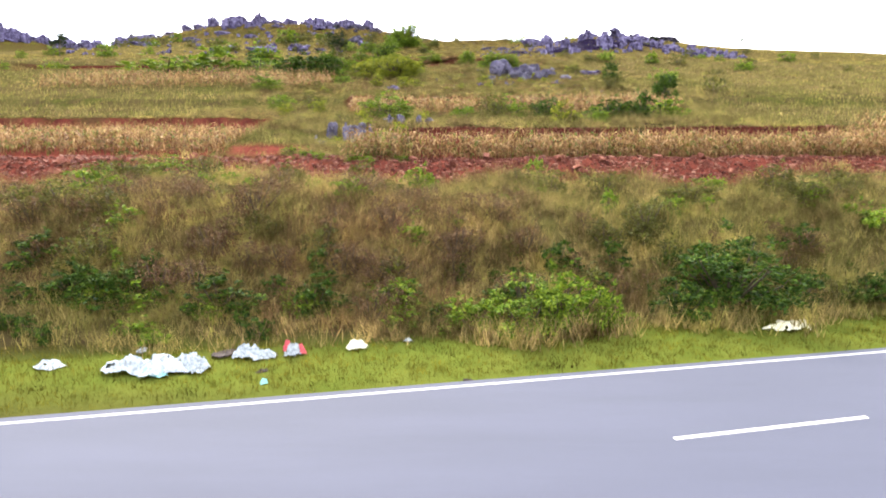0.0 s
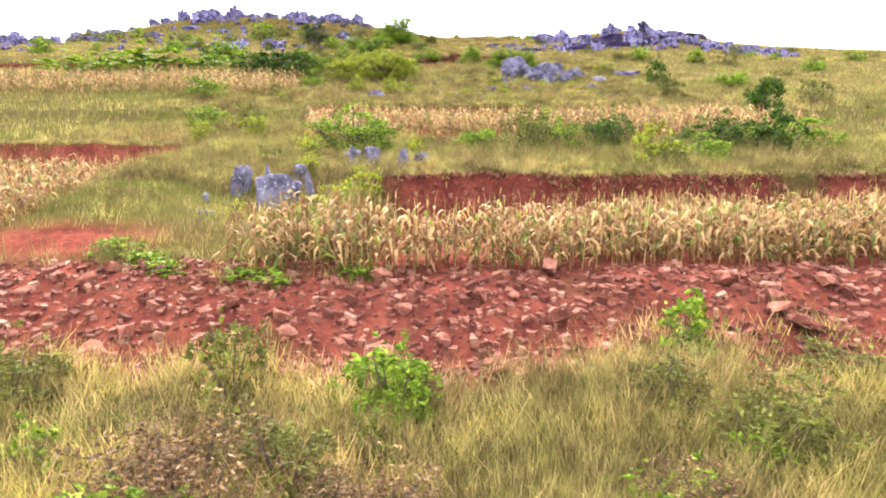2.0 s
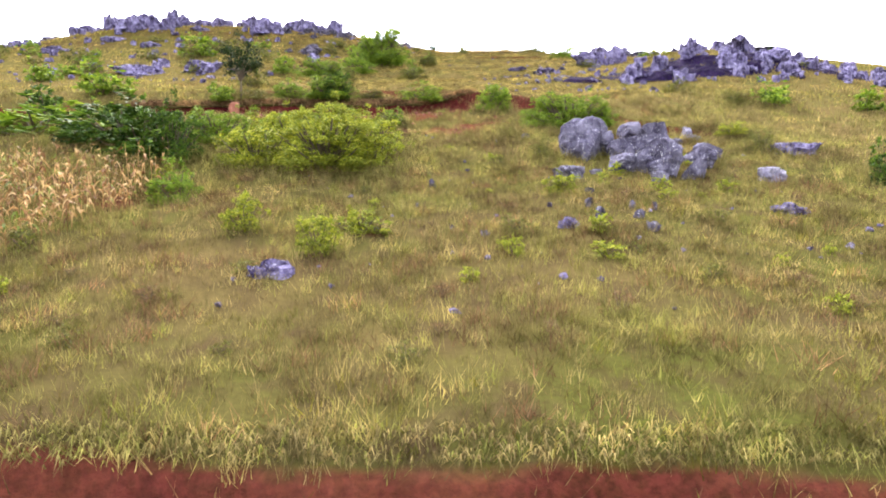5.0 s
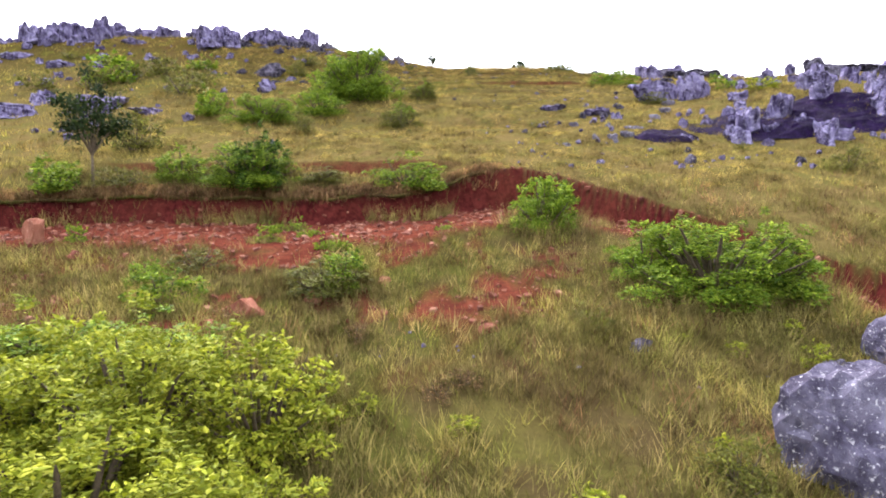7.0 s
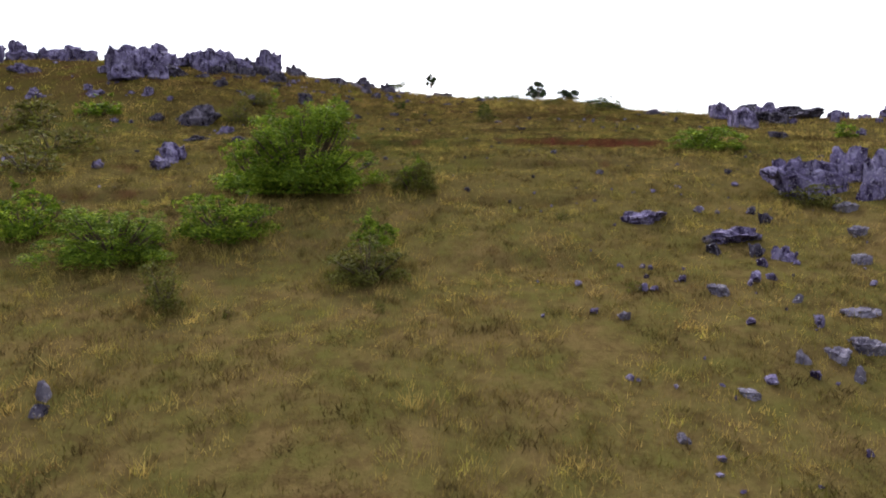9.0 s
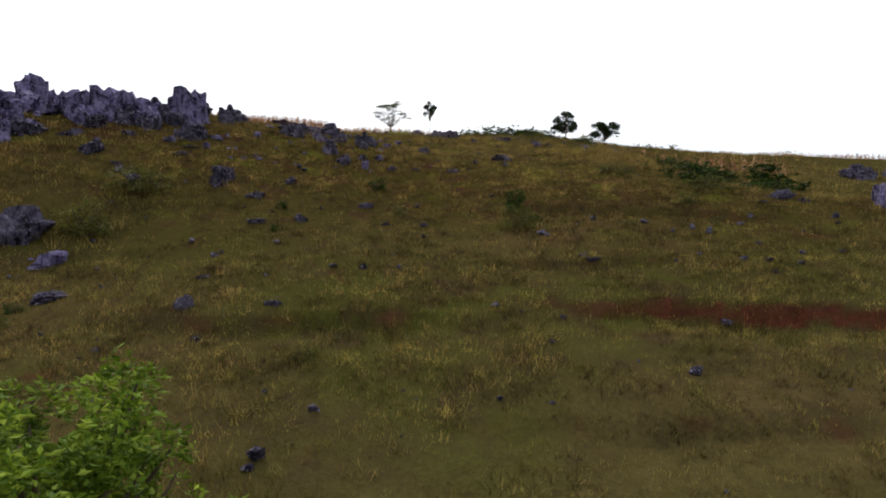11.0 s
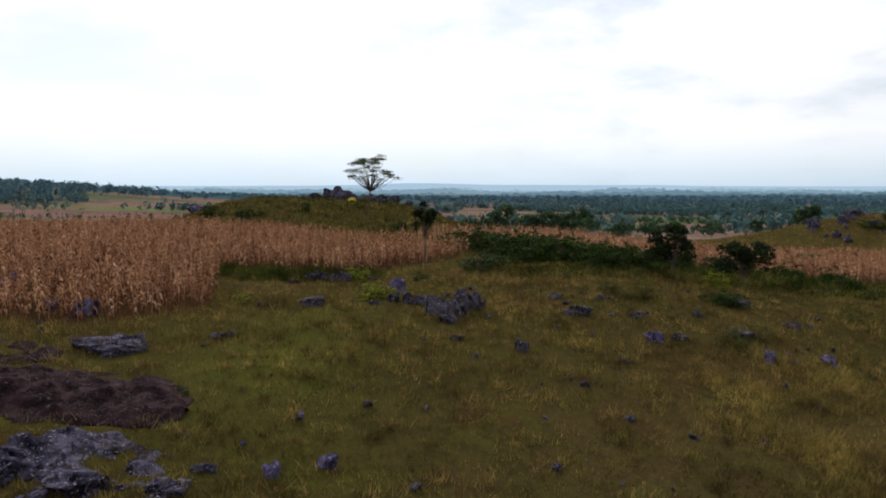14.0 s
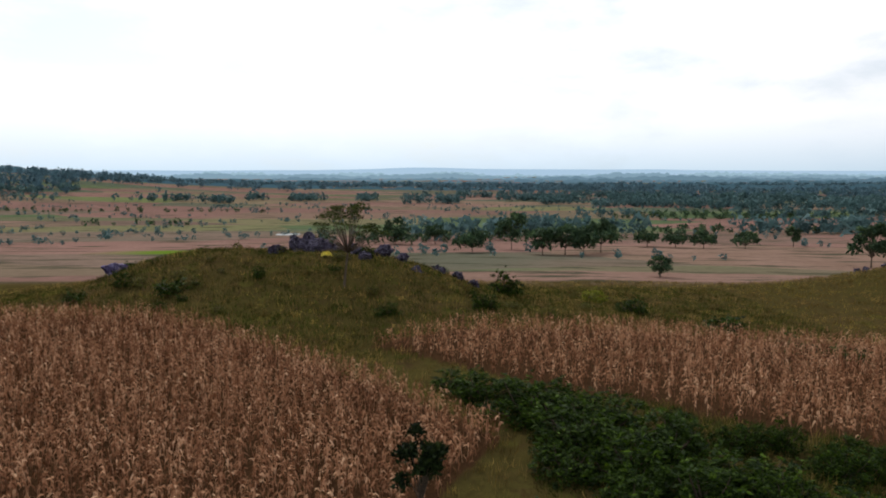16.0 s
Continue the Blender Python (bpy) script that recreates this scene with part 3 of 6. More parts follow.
# the bands along the cut faces mask the shade painted there
for key, values in (("soil", SOIL), ("dusty", 1 - ramp(GY, 50, 62)), ("cut_shade", (ramp(GY - cut_back(GX), -0.5, -0.15) * (1 - ramp(GY - cut_back(GX), 0.5, 0.7)) + ramp(GY, 33.3, 33.5) * (1 - ramp(GY, 33.8, 34.2)) * 0.6 + ramp(GY, 52.2, 52.4) * (1 - ramp(GY, 53.2, 53.4))) * (0.75 + 0.5 * rough(GX, GY, 1.2, 64))), ("verge", ramp(GY, 9, 12) * (1 - ramp(GY - bank_foot(GX), -0.3, 0.6)) + 0.8 * (GY < 5) + 0.55 * bell(GX, GY, -6.8, 160, 3.0, 6.0) + 0.25 * bell(GX, GY, 10, 146, 6.0, 4.0)), ("crop", 1.3 * np.exp(-(((GX + 66) / 15) ** 4 + ((GY - 322) / 9) ** 4))), ("short", ramp(GY - cut_back(GX), 0.3, 2.0) * (1 - ramp(GY + 4 * rough(GX, GY, 9, 62), 106, 124)) + 0.3 * ramp(GY + 5 * rough(GX, GY, 7, 65), 143, 157)), ("field", np.maximum(LEFT_FIELD(GX, GY), RIGHT_FIELD(GX, GY)) * 1.0), ("turf", ramp(GY + 4 * rough(GX, GY, 9, 62), 122, 141) * (1 - 0.6 * ramp(GY + 5 * rough(GX, GY, 7, 65), 142, 156))), ("tilled", (1 - ramp(GY, 330, 520)) * ramp(rough(GX * 0.5, GY, 60, 63), -0.55, -0.2)), ("plain", ramp(GY + 6 * rough(GX, GY, 20, 61), 238, 252))):
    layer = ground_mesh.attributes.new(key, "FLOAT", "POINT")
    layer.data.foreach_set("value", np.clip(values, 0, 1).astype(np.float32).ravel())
tagged(new("ground", ground_mesh), "grassy hillside of red earth falling to a wide plain", "ground", kind="structure")


def on_ground(x, y):
    """The height of the ground sheet itself."""
    i, j = np.clip(np.searchsorted(gx, x) - 1, 0, nx - 2), np.clip(np.searchsorted(gy, y) - 1, 0, ny - 2)
    u, v = (x - gx[i]) / (gx[i + 1] - gx[i]), (y - gy[j]) / (gy[j + 1] - gy[j])
    return (GZ[j, i] * (1 - u) + GZ[j, i + 1] * u) * (1 - v) + (GZ[j + 1, i] * (1 - u) + GZ[j + 1, i + 1] * u) * v


# ---- the road ----
def strip(name, y0, y1, lift, x0, x1, steps, mat):
    """A band along the road, between two distances from its far edge line."""
    xs = np.linspace(x0, x1, steps + 1)
    v, f = [], []
    for i, x in enumerate(xs):
        for off in (y0, y1):
            for h in (lift, lift - 0.06):
                v.append((x, edge_line(x) + off, h))
        if i:
            a, b = 4 * (i - 1), 4 * i
            f += [(a, b, b + 2, a + 2), (a + 1, a, a + 2, a + 3), (a, a + 1, b + 1, b), (a + 2, b + 2, b + 3, a + 3)]
    return new(name, mesh_of(name, v, f, mat))


per = math.sqrt(1 + ROAD_SLOPE ** 2)
tagged(strip("road", -7.5 * per, 0.3 * per, 0.28, -400, 400, 80, M["asphalt"]), "grey asphalt two-lane road with worn white lines", "road", kind="structure")
tagged(strip("edge_line", -0.055, 0.055, 0.284, -400, 400, 80, M["paint"]), "worn white painted edge line on the asphalt", "road marking", kind="structure")
for k in range(-6, 7):
    x0 = 3.6 + k * 12.6
    tagged(strip("centre_dash", -3.36 * per - 0.06, -3.36 * per + 0.06, 0.284, x0, x0 + 3.5, 3, M["paint"]), "white painted centre dash on the asphalt", "road marking", "centre dashes", "structure")


# ---- grass ----
def bare_of_grass(x, y):
    """Where no grass grows: road, bare soil, crops."""
    soil = land(x, y)[1]
    return (y < edge_line(x) + 0.45) | (soil > 0.5 + 0.4 * rng.random(len(x)))


def grass(name, label, mat, box, count, blades, tall, width, spreading=0.12, patchy=0.0, keep=None, upright=0.5):
    """Tufts of single blades over a stretch of the land."""
    x, y = rng.uniform(box[0], box[1], count), rng.uniform(box[2], box[3], count)
    ok = ~bare_of_grass(x, y)
    if patchy:
        ok &= rough(x, y, 1.6, 71, 2) + 0.4 * rng.standard_normal(count) > patchy - 0.6
    if keep is not None:
        ok &= keep(x, y)
    x, y = x[ok], y[ok]
    n = len(x)
    size = rng.uniform(0.55, 1.25, n) * (1 + 0.35 * rough(x, y, 3, 72, 2))
    bx = (x[:, None] + spreading * rng.standard_normal((n, blades))).ravel()
    by = (y[:, None] + spreading * rng.standard_normal((n, blades))).ravel()
    bz = on_ground(bx, by) - 0.02
    h = (size[:, None] * rng.uniform(tall[0], tall[1], (n, blades))).ravel()
    a, lean = rng.uniform(0, 2 * np.pi, len(bx)), upright * h * rng.uniform(0.1, 1.3, len(bx))
    t = rng.uniform(0, np.pi, len(bx))
    w = width * rng.uniform(0.6, 1.4, len(bx))
    base = np.stack([bx, by, bz], -1)
    wide = np.stack([np.cos(t) * w, np.sin(t) * w, np.zeros_like(w)], -1)
    tip = base + np.stack([np.cos(a) * lean, np.sin(a) * lean, h], -1)
    v = np.stack([base - wide, base + wide, tip], 1).reshape(-1, 3)
    me = mesh_of(name, v, np.arange(len(v)).reshape(-1, 3), mat)
    set_layer(me, "tuft", np.repeat(rng.random(n), blades * 3))
    set_layer(me, "tone", np.repeat(rng.random(n), blades * 3))
    return tagged(new(name, me), label, "grass", kind="stuff")


# ---- shrubs and trees ----
def tube(points, radii, sides=5):
    points = [Vector(p) for p in points]
    v, f = [], []
    for i, (p, r) in enumerate(zip(points, radii)):
        d = (points[min(i + 1, len(points) - 1)] - points[max(i - 1, 0)]).normalized()
        u = d.cross(Vector((0.3, 1, 0.1))).normalized()
        w = d.cross(u)
        for k in range(sides):
            q = p + (u * math.cos(2 * math.pi * k / sides) + w * math.sin(2 * math.pi * k / sides)) * r
            v.append(tuple(q))
        if i:
            for k in range(sides):
                a, b = (i - 1) * sides + k, (i - 1) * sides + (k + 1) % sides
                f.append((a, b, b + sides, a + sides))
    return v, f


def tubes(name, limbs, mat, sides=5):
    V, F_ = [], []
    for pts, rad in limbs:
        v, f = tube(pts, rad, sides)
        F_ += [tuple(i + len(V) for i in q) for q in f]
        V += v
    return mesh_of(name, V, F_, mat, smooth=True)


def leaf_cloud(name, lumps, leaves, size, mat, flat=0.0, shell=0.55):
    """Many folded leaves round the ends of the branches. lumps: centre, radii."""
    c = np.array([l[0] for l in lumps], float)
    r = np.array([l[1] for l in lumps], float)
    weight = (r[:, 0] * r[:, 1] + r[:, 2] * r[:, 0])
    pick = rng.choice(len(lumps), leaves, p=weight / weight.sum())
    d = rng.standard_normal((leaves, 3))
    d /= np.linalg.norm(d, axis=1)[:, None]
    d[:, 2] = np.where(rng.random(leaves) < 0.65, np.abs(d[:, 2]), d[:, 2])
    reach = shell + (1.08 - shell) * rng.random(leaves) ** 0.6
    pos = c[pick] + d * r[pick] * reach[:, None]
    pos[:, 2] = np.maximum(pos[:, 2], 0.04)
    along = d + 0.9 * rng.standard_normal((leaves, 3))
    along[:, 2] *= 1 - flat
    along /= np.linalg.norm(along, axis=1)[:, None]
    across = np.cross(along, d + 0.6 * rng.standard_normal((leaves, 3)))
    across /= np.linalg.norm(across, axis=1)[:, None]
    s = size * rng.uniform(0.6, 1.4, leaves)[:, None]
    fold = np.cross(along, across) * s * 0.18
    v = np.stack([pos - along * s, pos + across * s * 0.45 + fold, pos + along * s, pos - across * s * 0.45 + fold], 1).reshape(-1, 3)
    i = np.arange(leaves)[:, None] * 4
    t = np.concatenate([i + np.array([[0, 1, 2]]), i + np.array([[0, 2, 3]])], 1).reshape(-1, 3)
    me = mesh_of(name, v, t, mat)
    set_layer(me, "tone", np.repeat(np.clip(0.7 * rng.random(len(lumps))[pick] + 0.3 * rng.random(leaves), 0, 1), 4))
    return me


def shrub_meshes(seed, mat, leaves, leaf, lumpy=9, spiky=0.0, dome=1.0):
    """Twigs and leaves of a shrub one metre wide and one metre high: uneven domes set with leafy sprigs."""
    r = random.Random(seed)
    lumps, limbs = [], []
    for k in range(lumpy):
        a, d = 2.4 * k + r.uniform(-0.5, 0.5), 0.40 * math.sqrt((k + 0.3) / lumpy) * r.uniform(0.75, 1.1)
        s = r.uniform(0.09, 0.2) * dome
        hgt = (0.9 - s) * (1 - 2.5 * d * d) * r.uniform(0.5, 1.08)
        x, y = d * math.cos(a), d * math.sin(a)
        limbs.append((((0.05 * r.uniform(-1, 1), 0.05 * r.uniform(-1, 1), -0.06), (x * 0.45, y * 0.45, hgt * 0.45), (x, y, hgt), (x * 1.15, y * 1.15, hgt + s)), (0.016, 0.012, 0.007, 0.002)))
        for j in range(7):
            b, u = r.uniform(0, 6.28), r.uniform(-0.25, 1.0)
            w = math.sqrt(max(0.0, 1 - u * u))
            c = (x + s * w * math.cos(b), y + s * w * math.sin(b), max(0.05, hgt + s * u))
            q = s * r.uniform(0.30, 0.55)
            lumps.append((c, (q, q, q * r.uniform(0.8, 1.3 + 1.2 * spiky))))
        lumps.append(((x * 1.1, y * 1.1, hgt * 0.45), (s * 0.9, s * 0.9, s)))
        lumps.append(((x * 1.15, y * 1.15, 0.12), (s * 1.0, s * 1.0, 0.14)))
    for k in range(8):
        a, d, s = 2 * math.pi * r.random(), r.uniform(0.05, 0.44), r.uniform(0.02, 0.05)
        hgt = r.uniform(0.75, 1.05) * (1 - 1.7 * d * d)
        lumps.append(((d * math.cos(a), d * math.sin(a), hgt), (s, s, s * 2.6)))
    return tubes("branches", limbs, M["twig"], 4), leaf_cloud("foliage", lumps, leaves, leaf, mat, shell=0.35)


SHRUB_KINDS = (("green", 2300, 0.036, 11, 0.3), ("dark", 2400, 0.036, 10, 0.2), ("lime", 2000, 0.036, 10, 0.6), ("olive", 2000, 0.028, 11, 0.6), ("brown", 2600, 0.019, 13, 1.2), ("hedge", 2400, 0.034, 10, 0.2))
SHRUBS = {(kind, k): shrub_meshes(11 * k + len(kind), M[kind], n, leaf, lump, sp) for kind, n, leaf, lump, sp in SHRUB_KINDS for k in (1, 2, 3)}
SMALL_SHRUBS = {(kind, k): shrub_meshes(13 * k + len(kind), M[kind], n // 4, leaf * 1.7, 7, sp) for kind, n, leaf, lump, sp in SHRUB_KINDS for k in (1, 2, 3)}
BIG_SHRUBS = {(kind, k): shrub_meshes(17 * k + len(kind), M[kind], 6200, 0.022, 20, sp, 0.8) for kind, n, leaf, lump, sp in SHRUB_KINDS for k in (1, 2)}
HUGE_SHRUBS = {kind: shrub_meshes(23 + len(kind), M[kind], 26000, 0.0125, 42, sp + 0.3, 0.62) for kind, n, leaf, lump, sp in SHRUB_KINDS}
LOOKS = {"green": "bright green leafy shrub among dry grass", "dark": "dark green dense shrub on the slope", "hedge": "very dark green shrub beside the maize field",
         "brown": "dead brown tangled scrub on the steep bank",
         "lime": "yellow-green bushy herb among dry grass", "olive": "half-dry olive brown shrub on the slope"}


SKIRTS = []


def shrubs(kind, places, sink=0.05):
    for k, (x, y, w, h) in enumerate(places):
        name = {"green": "shrub", "dark": "shrub", "hedge": "shrub", "lime": "herb_bush", "olive": "dry_shrub", "brown": "dry_scrub"}[kind]
        near_big = w > 1.9 and abs(x) < 13 and y < 116
        branches, foliage = BIG_SHRUBS[kind, 1 + k % 2] if near_big else (SHRUBS if w > 1.1 and (abs(x) < 20 or y < 50) else SMALL_SHRUBS)[kind, 1 + (k * 7 + int(10 * x)) % 3]
        if near_big and w > 3.4:
            branches, foliage = HUGE_SHRUBS[kind]
        yb = y + 0.22 * w
        SKIRTS.append((x, yb, w, h))
        m = pose(x, yb, height(x, yb) - sink - 0.05 * w, 0, 0, (k * 83 + int(x * 31)) % 360) @ Matrix.Diagonal((w * 1.28, w * 1.1, h * 1.18, 1))
        bush = thing(name, LOOKS[kind], "bush", m, "shrubs on the hillside")
        part("stem_frame", branches, bush)
        part("foliage", foliage, bush)


# ---- stones ----
def stone_verts(seed, detail=3, sharp=1.0, knobbly=1.0):
    """A broken, weathered stone about one metre across: hard facets, cracks and pits. Corners and faces."""
    bm = bmesh.new()
    bmesh.ops.create_icosphere(bm, subdivisions=detail, radius=0.5)
    r = random.Random(seed)
    cuts = [(Vector((r.gauss(0, 1), r.gauss(0, 1), r.gauss(0.15, 0.7))).normalized(), r.uniform(0.17, 0.36)) for _ in range(9)]
    off = Vector((seed * 3.7, seed * 1.3, seed * 5.1))
    for v in bm.verts:
        p = v.co.copy()
        for n, d in cuts:
            over = p.dot(n) - d
            if over > 0:
                p -= n * over * 0.96 * sharp
        near, _ = noise.voronoi(p * 3.4 + off)
        crack = max(0.0, 1 - 6 * (near[1] - near[0]))
        pit = abs(noise.noise(p * 6 + off)) * 0.11 + abs(noise.noise(p * 14 + off)) * 0.06
        p += p.normalized() * knobbly * (0.10 * noise.noise(p * 2.4 + off) + 0.07 - pit - 0.09 * crack)
        v.co = p
    co = np.array([v.co[:] for v in bm.verts])
    faces = np.array([[v.index for v in f.verts] for f in bm.faces])
    bm.free()
    co[:, 2] -= co[:, 2].min()
    return co / np.ptp(co[:, 0]) * np.array([1, 1, np.ptp(co[:, 0]) / co[:, 2].max()]), faces


def stone_mesh(name, seed, mat, detail=3, sharp=1.0, knobbly=1.0):
    return mesh_of(name, *stone_verts(seed, detail, sharp, knobbly), mat)


def crag_mesh(name, seed, mat, detail=4, blocks=2.6, step=0.5):
    """A jagged outcrop: one mass split by cracks into blocks of uneven height, with pitted faces."""
    bm = bmesh.new()
    bmesh.ops.create_icosphere(bm, subdivisions=detail, radius=0.5)
    r = random.Random(seed * 7 + 1)
    off = Vector((seed * 2.3, seed * 4.1, seed * 1.7))
    cuts = [(Vector((r.gauss(0, 1), r.gauss(0, 1), r.gauss(0, 0.45))).normalized(), r.uniform(0.24, 0.44)) for _ in range(9)]
    tilt = Vector((r.uniform(-0.3, 0.3), r.uniform(-0.3, 0.3), 0))
    for v in bm.verts:
        p = v.co.copy()
        p.x, p.y = p.x * (1 + 0.25 * noise.noise(p * 1.7 + off)), p.y * (1 + 0.25 * noise.noise(p * 1.9 - off))
        for n, d in cuts:
            over = p.dot(n) - d
            if over > 0:
                p -= n * over * 0.95
        if p.z < 0:
            wide_ = 1 / math.sqrt(1 - min(0.9, 4 * p.z * p.z))
            p.x, p.y = p.x * wide_, p.y * wide_
        p.z = math.copysign(0.5 * (abs(p.z) * 2) ** 0.6, p.z)
        warp = Vector((0.10 * noise.noise(p * 3 + off), 0.10 * noise.noise(p * 3 - off), 0))
        near, spots = noise.voronoi(Vector((p.x * blocks, p.y * blocks, p.z * 0.5 * blocks)) + warp * blocks + off)
        crack = max(0.0, 1 - 5 * (near[1] - near[0]))
        tall = 1 - step * (0.5 + 0.9 * noise.noise(spots[0] * 5.3))
        if p.z > -0.1:
            p.z = -0.1 + (p.z + 0.1) * tall * (1 - 0.35 * crack)
            p += tilt * (p.z + 0.1) * 0.7
        pit = 0.10 * abs(noise.noise(p * 7 + off)) + 0.06 * abs(noise.noise(p * 16 + off))
        p += Vector((p.x, p.y, 0.6 * p.z)).normalized() * (0.05 - pit - 0.06 * crack)
        v.co = p
    co = np.array([v.co[:] for v in bm.verts])
    faces = np.array([[v.index for v in f.verts] for f in bm.faces])
    bm.free()
    co[:, 2] -= co[:, 2].min()
    wide = np.ptp(co[:, 0])
    return mesh_of(name, co / np.array([wide, wide, co[:, 2].max()]), faces, mat)


ROCKS = {"limestone": [stone_mesh("rock", s, M["boulder"], 4, 1.03, 0.45) for s in (1, 2, 3, 4)] + [crag_mesh("rock", s, M["limestone"], 4, 3.2, 0.3) for s in (5, 6, 7)],
         "dark_stone": [crag_mesh("rock", s, M["dark_stone"]) for s in (8, 9, 10, 21)] + [crag_mesh("rock", s, M["dark_stone"], 4, 3.2, 0.7) for s in (11, 12, 13)],
         "black_stone": [crag_mesh("rock", s, M["black_stone"]) for s in (41, 42, 43, 44)] + [crag_mesh("rock", s, M["black_stone"], 4, 3.0, 0.7) for s in (45, 46, 47)],
         "crag_stone": [crag_mesh("rock", s, M["crag_stone"], 4, 2.8, 0.6) for s in (61, 62, 63, 64, 65)],
         "small": [stone_mesh("rock", s, M["crag_stone"], 2) for s in (31, 32, 33)],
         "jagged": [crag_mesh("rock", s, M["dark_stone"], 3, 3.0, 0.75) for s in (51, 52, 53)],
         "pebble": [stone_mesh("rock", s, M["limestone"], 2) for s in (34, 35, 36)],
         "red_stone": [stone_mesh("rock", s, M["red_stone"], 2, 1.1, 0.7) for s in (15, 16, 17, 18, 19)]}
ROCK_LOOK = {"limestone": "pale grey weathered limestone rock with white lichen", "dark_stone": "dark grey fluted limestone rock with lichen", "black_stone": "black weathered rock with pale lichen specks", "red_stone": "red brown broken stone lying on bare earth"}


def rocks(kind, places, sink=0.4, label="", shape=None):
    for k, (x, y, w, h) in enumerate(places):
        pick = shape if shape is not None else (k * 5 + int(7 * abs(x))) % len(ROCKS[kind])
        bank_ = "small" if kind == "dark_stone" and w < 0.7 else kind
        bank_ = "pebble" if kind == "limestone" and w < 0.36 else bank_
        pick = pick % len(ROCKS[bank_])
        if kind == "limestone" and bank_ == kind:
            pick = pick % 4 if w > 1.2 else 4 + pick % 3
            if w < 1.2:
                w, h = w * 1.35, h * 0.88
        if kind == "black_stone":
            w, h = w * 1.25, h * 0.7
        if h > 1.05 * w and bank_ == "dark_stone":
            pick = len(ROCKS[bank_]) - 1 - k % 3
        if kind == "dark_stone" and (118 < y < 162 or y > 200):
            w, h = w * 1.25, min(h * 0.75, (0.75 if y < 200 else 0.5) * w)
            if x > -24:
                bank_ = "crag_stone"
                pick = (k * 3 + int(9 * abs(x))) % 5
        yb = y + 0.3 * min(w, 2.5)
        deep = w * (0.75 + 0.25 * math.sin(k * 2.3 + x))
        z = min(height(x, y), height(x, yb)) - sink * h * 1.08
        ob = new("rock" if w > 0.45 else "stone", ROCKS[bank_][pick])
        ob.matrix_basis = pose(x, yb, z, 0, 0, (k * 67 + int(x * 13)) % 360 if abs(deep - w) < 0.3 * w else 10) @ Matrix.Diagonal((w, deep, h * (1 + sink) * 1.08, 1))
        tagged(ob, label or ROCK_LOOK[kind], "rock", "rocks on the hillside")


def joined_rocks(name, label, kind, count, box, wide, flat, seed, keep=lambda x, y: True, shape="small"):
    """Far rocks, too many to tell apart, as one mesh."""
    p = random.Random(seed)
    V, F_, total = [], [], 0
    base = [(np.array([v.co[:] for v in me.vertices]), np.array([f.vertices[:] for f in me.polygons])) for me in ROCKS[shape]]
    made = 0
    while made < count:
        x, y = p.uniform(box[0], box[1]), p.uniform(box[2], box[3])
        if not keep(x, y):
            continue
        made += 1
        w = wide[0] + (wide[1] - wide[0]) * p.random() ** 2
        h = w * p.uniform(*flat)
        v, f = base[p.randrange(3)]
        a = p.uniform(0, 6.28)
        c, s = math.cos(a), math.sin(a)
        px, py = v[:, 0] * c - v[:, 1] * s * 0.8, v[:, 0] * s + v[:, 1] * c * 0.8
        V.append(np.stack([x + px * w, y + py * w, on_ground(np.array([x]), np.array([y])) - 0.35 * h + v[:, 2] * h * 1.35], -1))
        F_.append(f + total)
        total += len(v)
    tagged(new(name, mesh_of(name, np.concatenate(V), np.concatenate(F_), M[kind])), label, "rocks", kind="stuff")

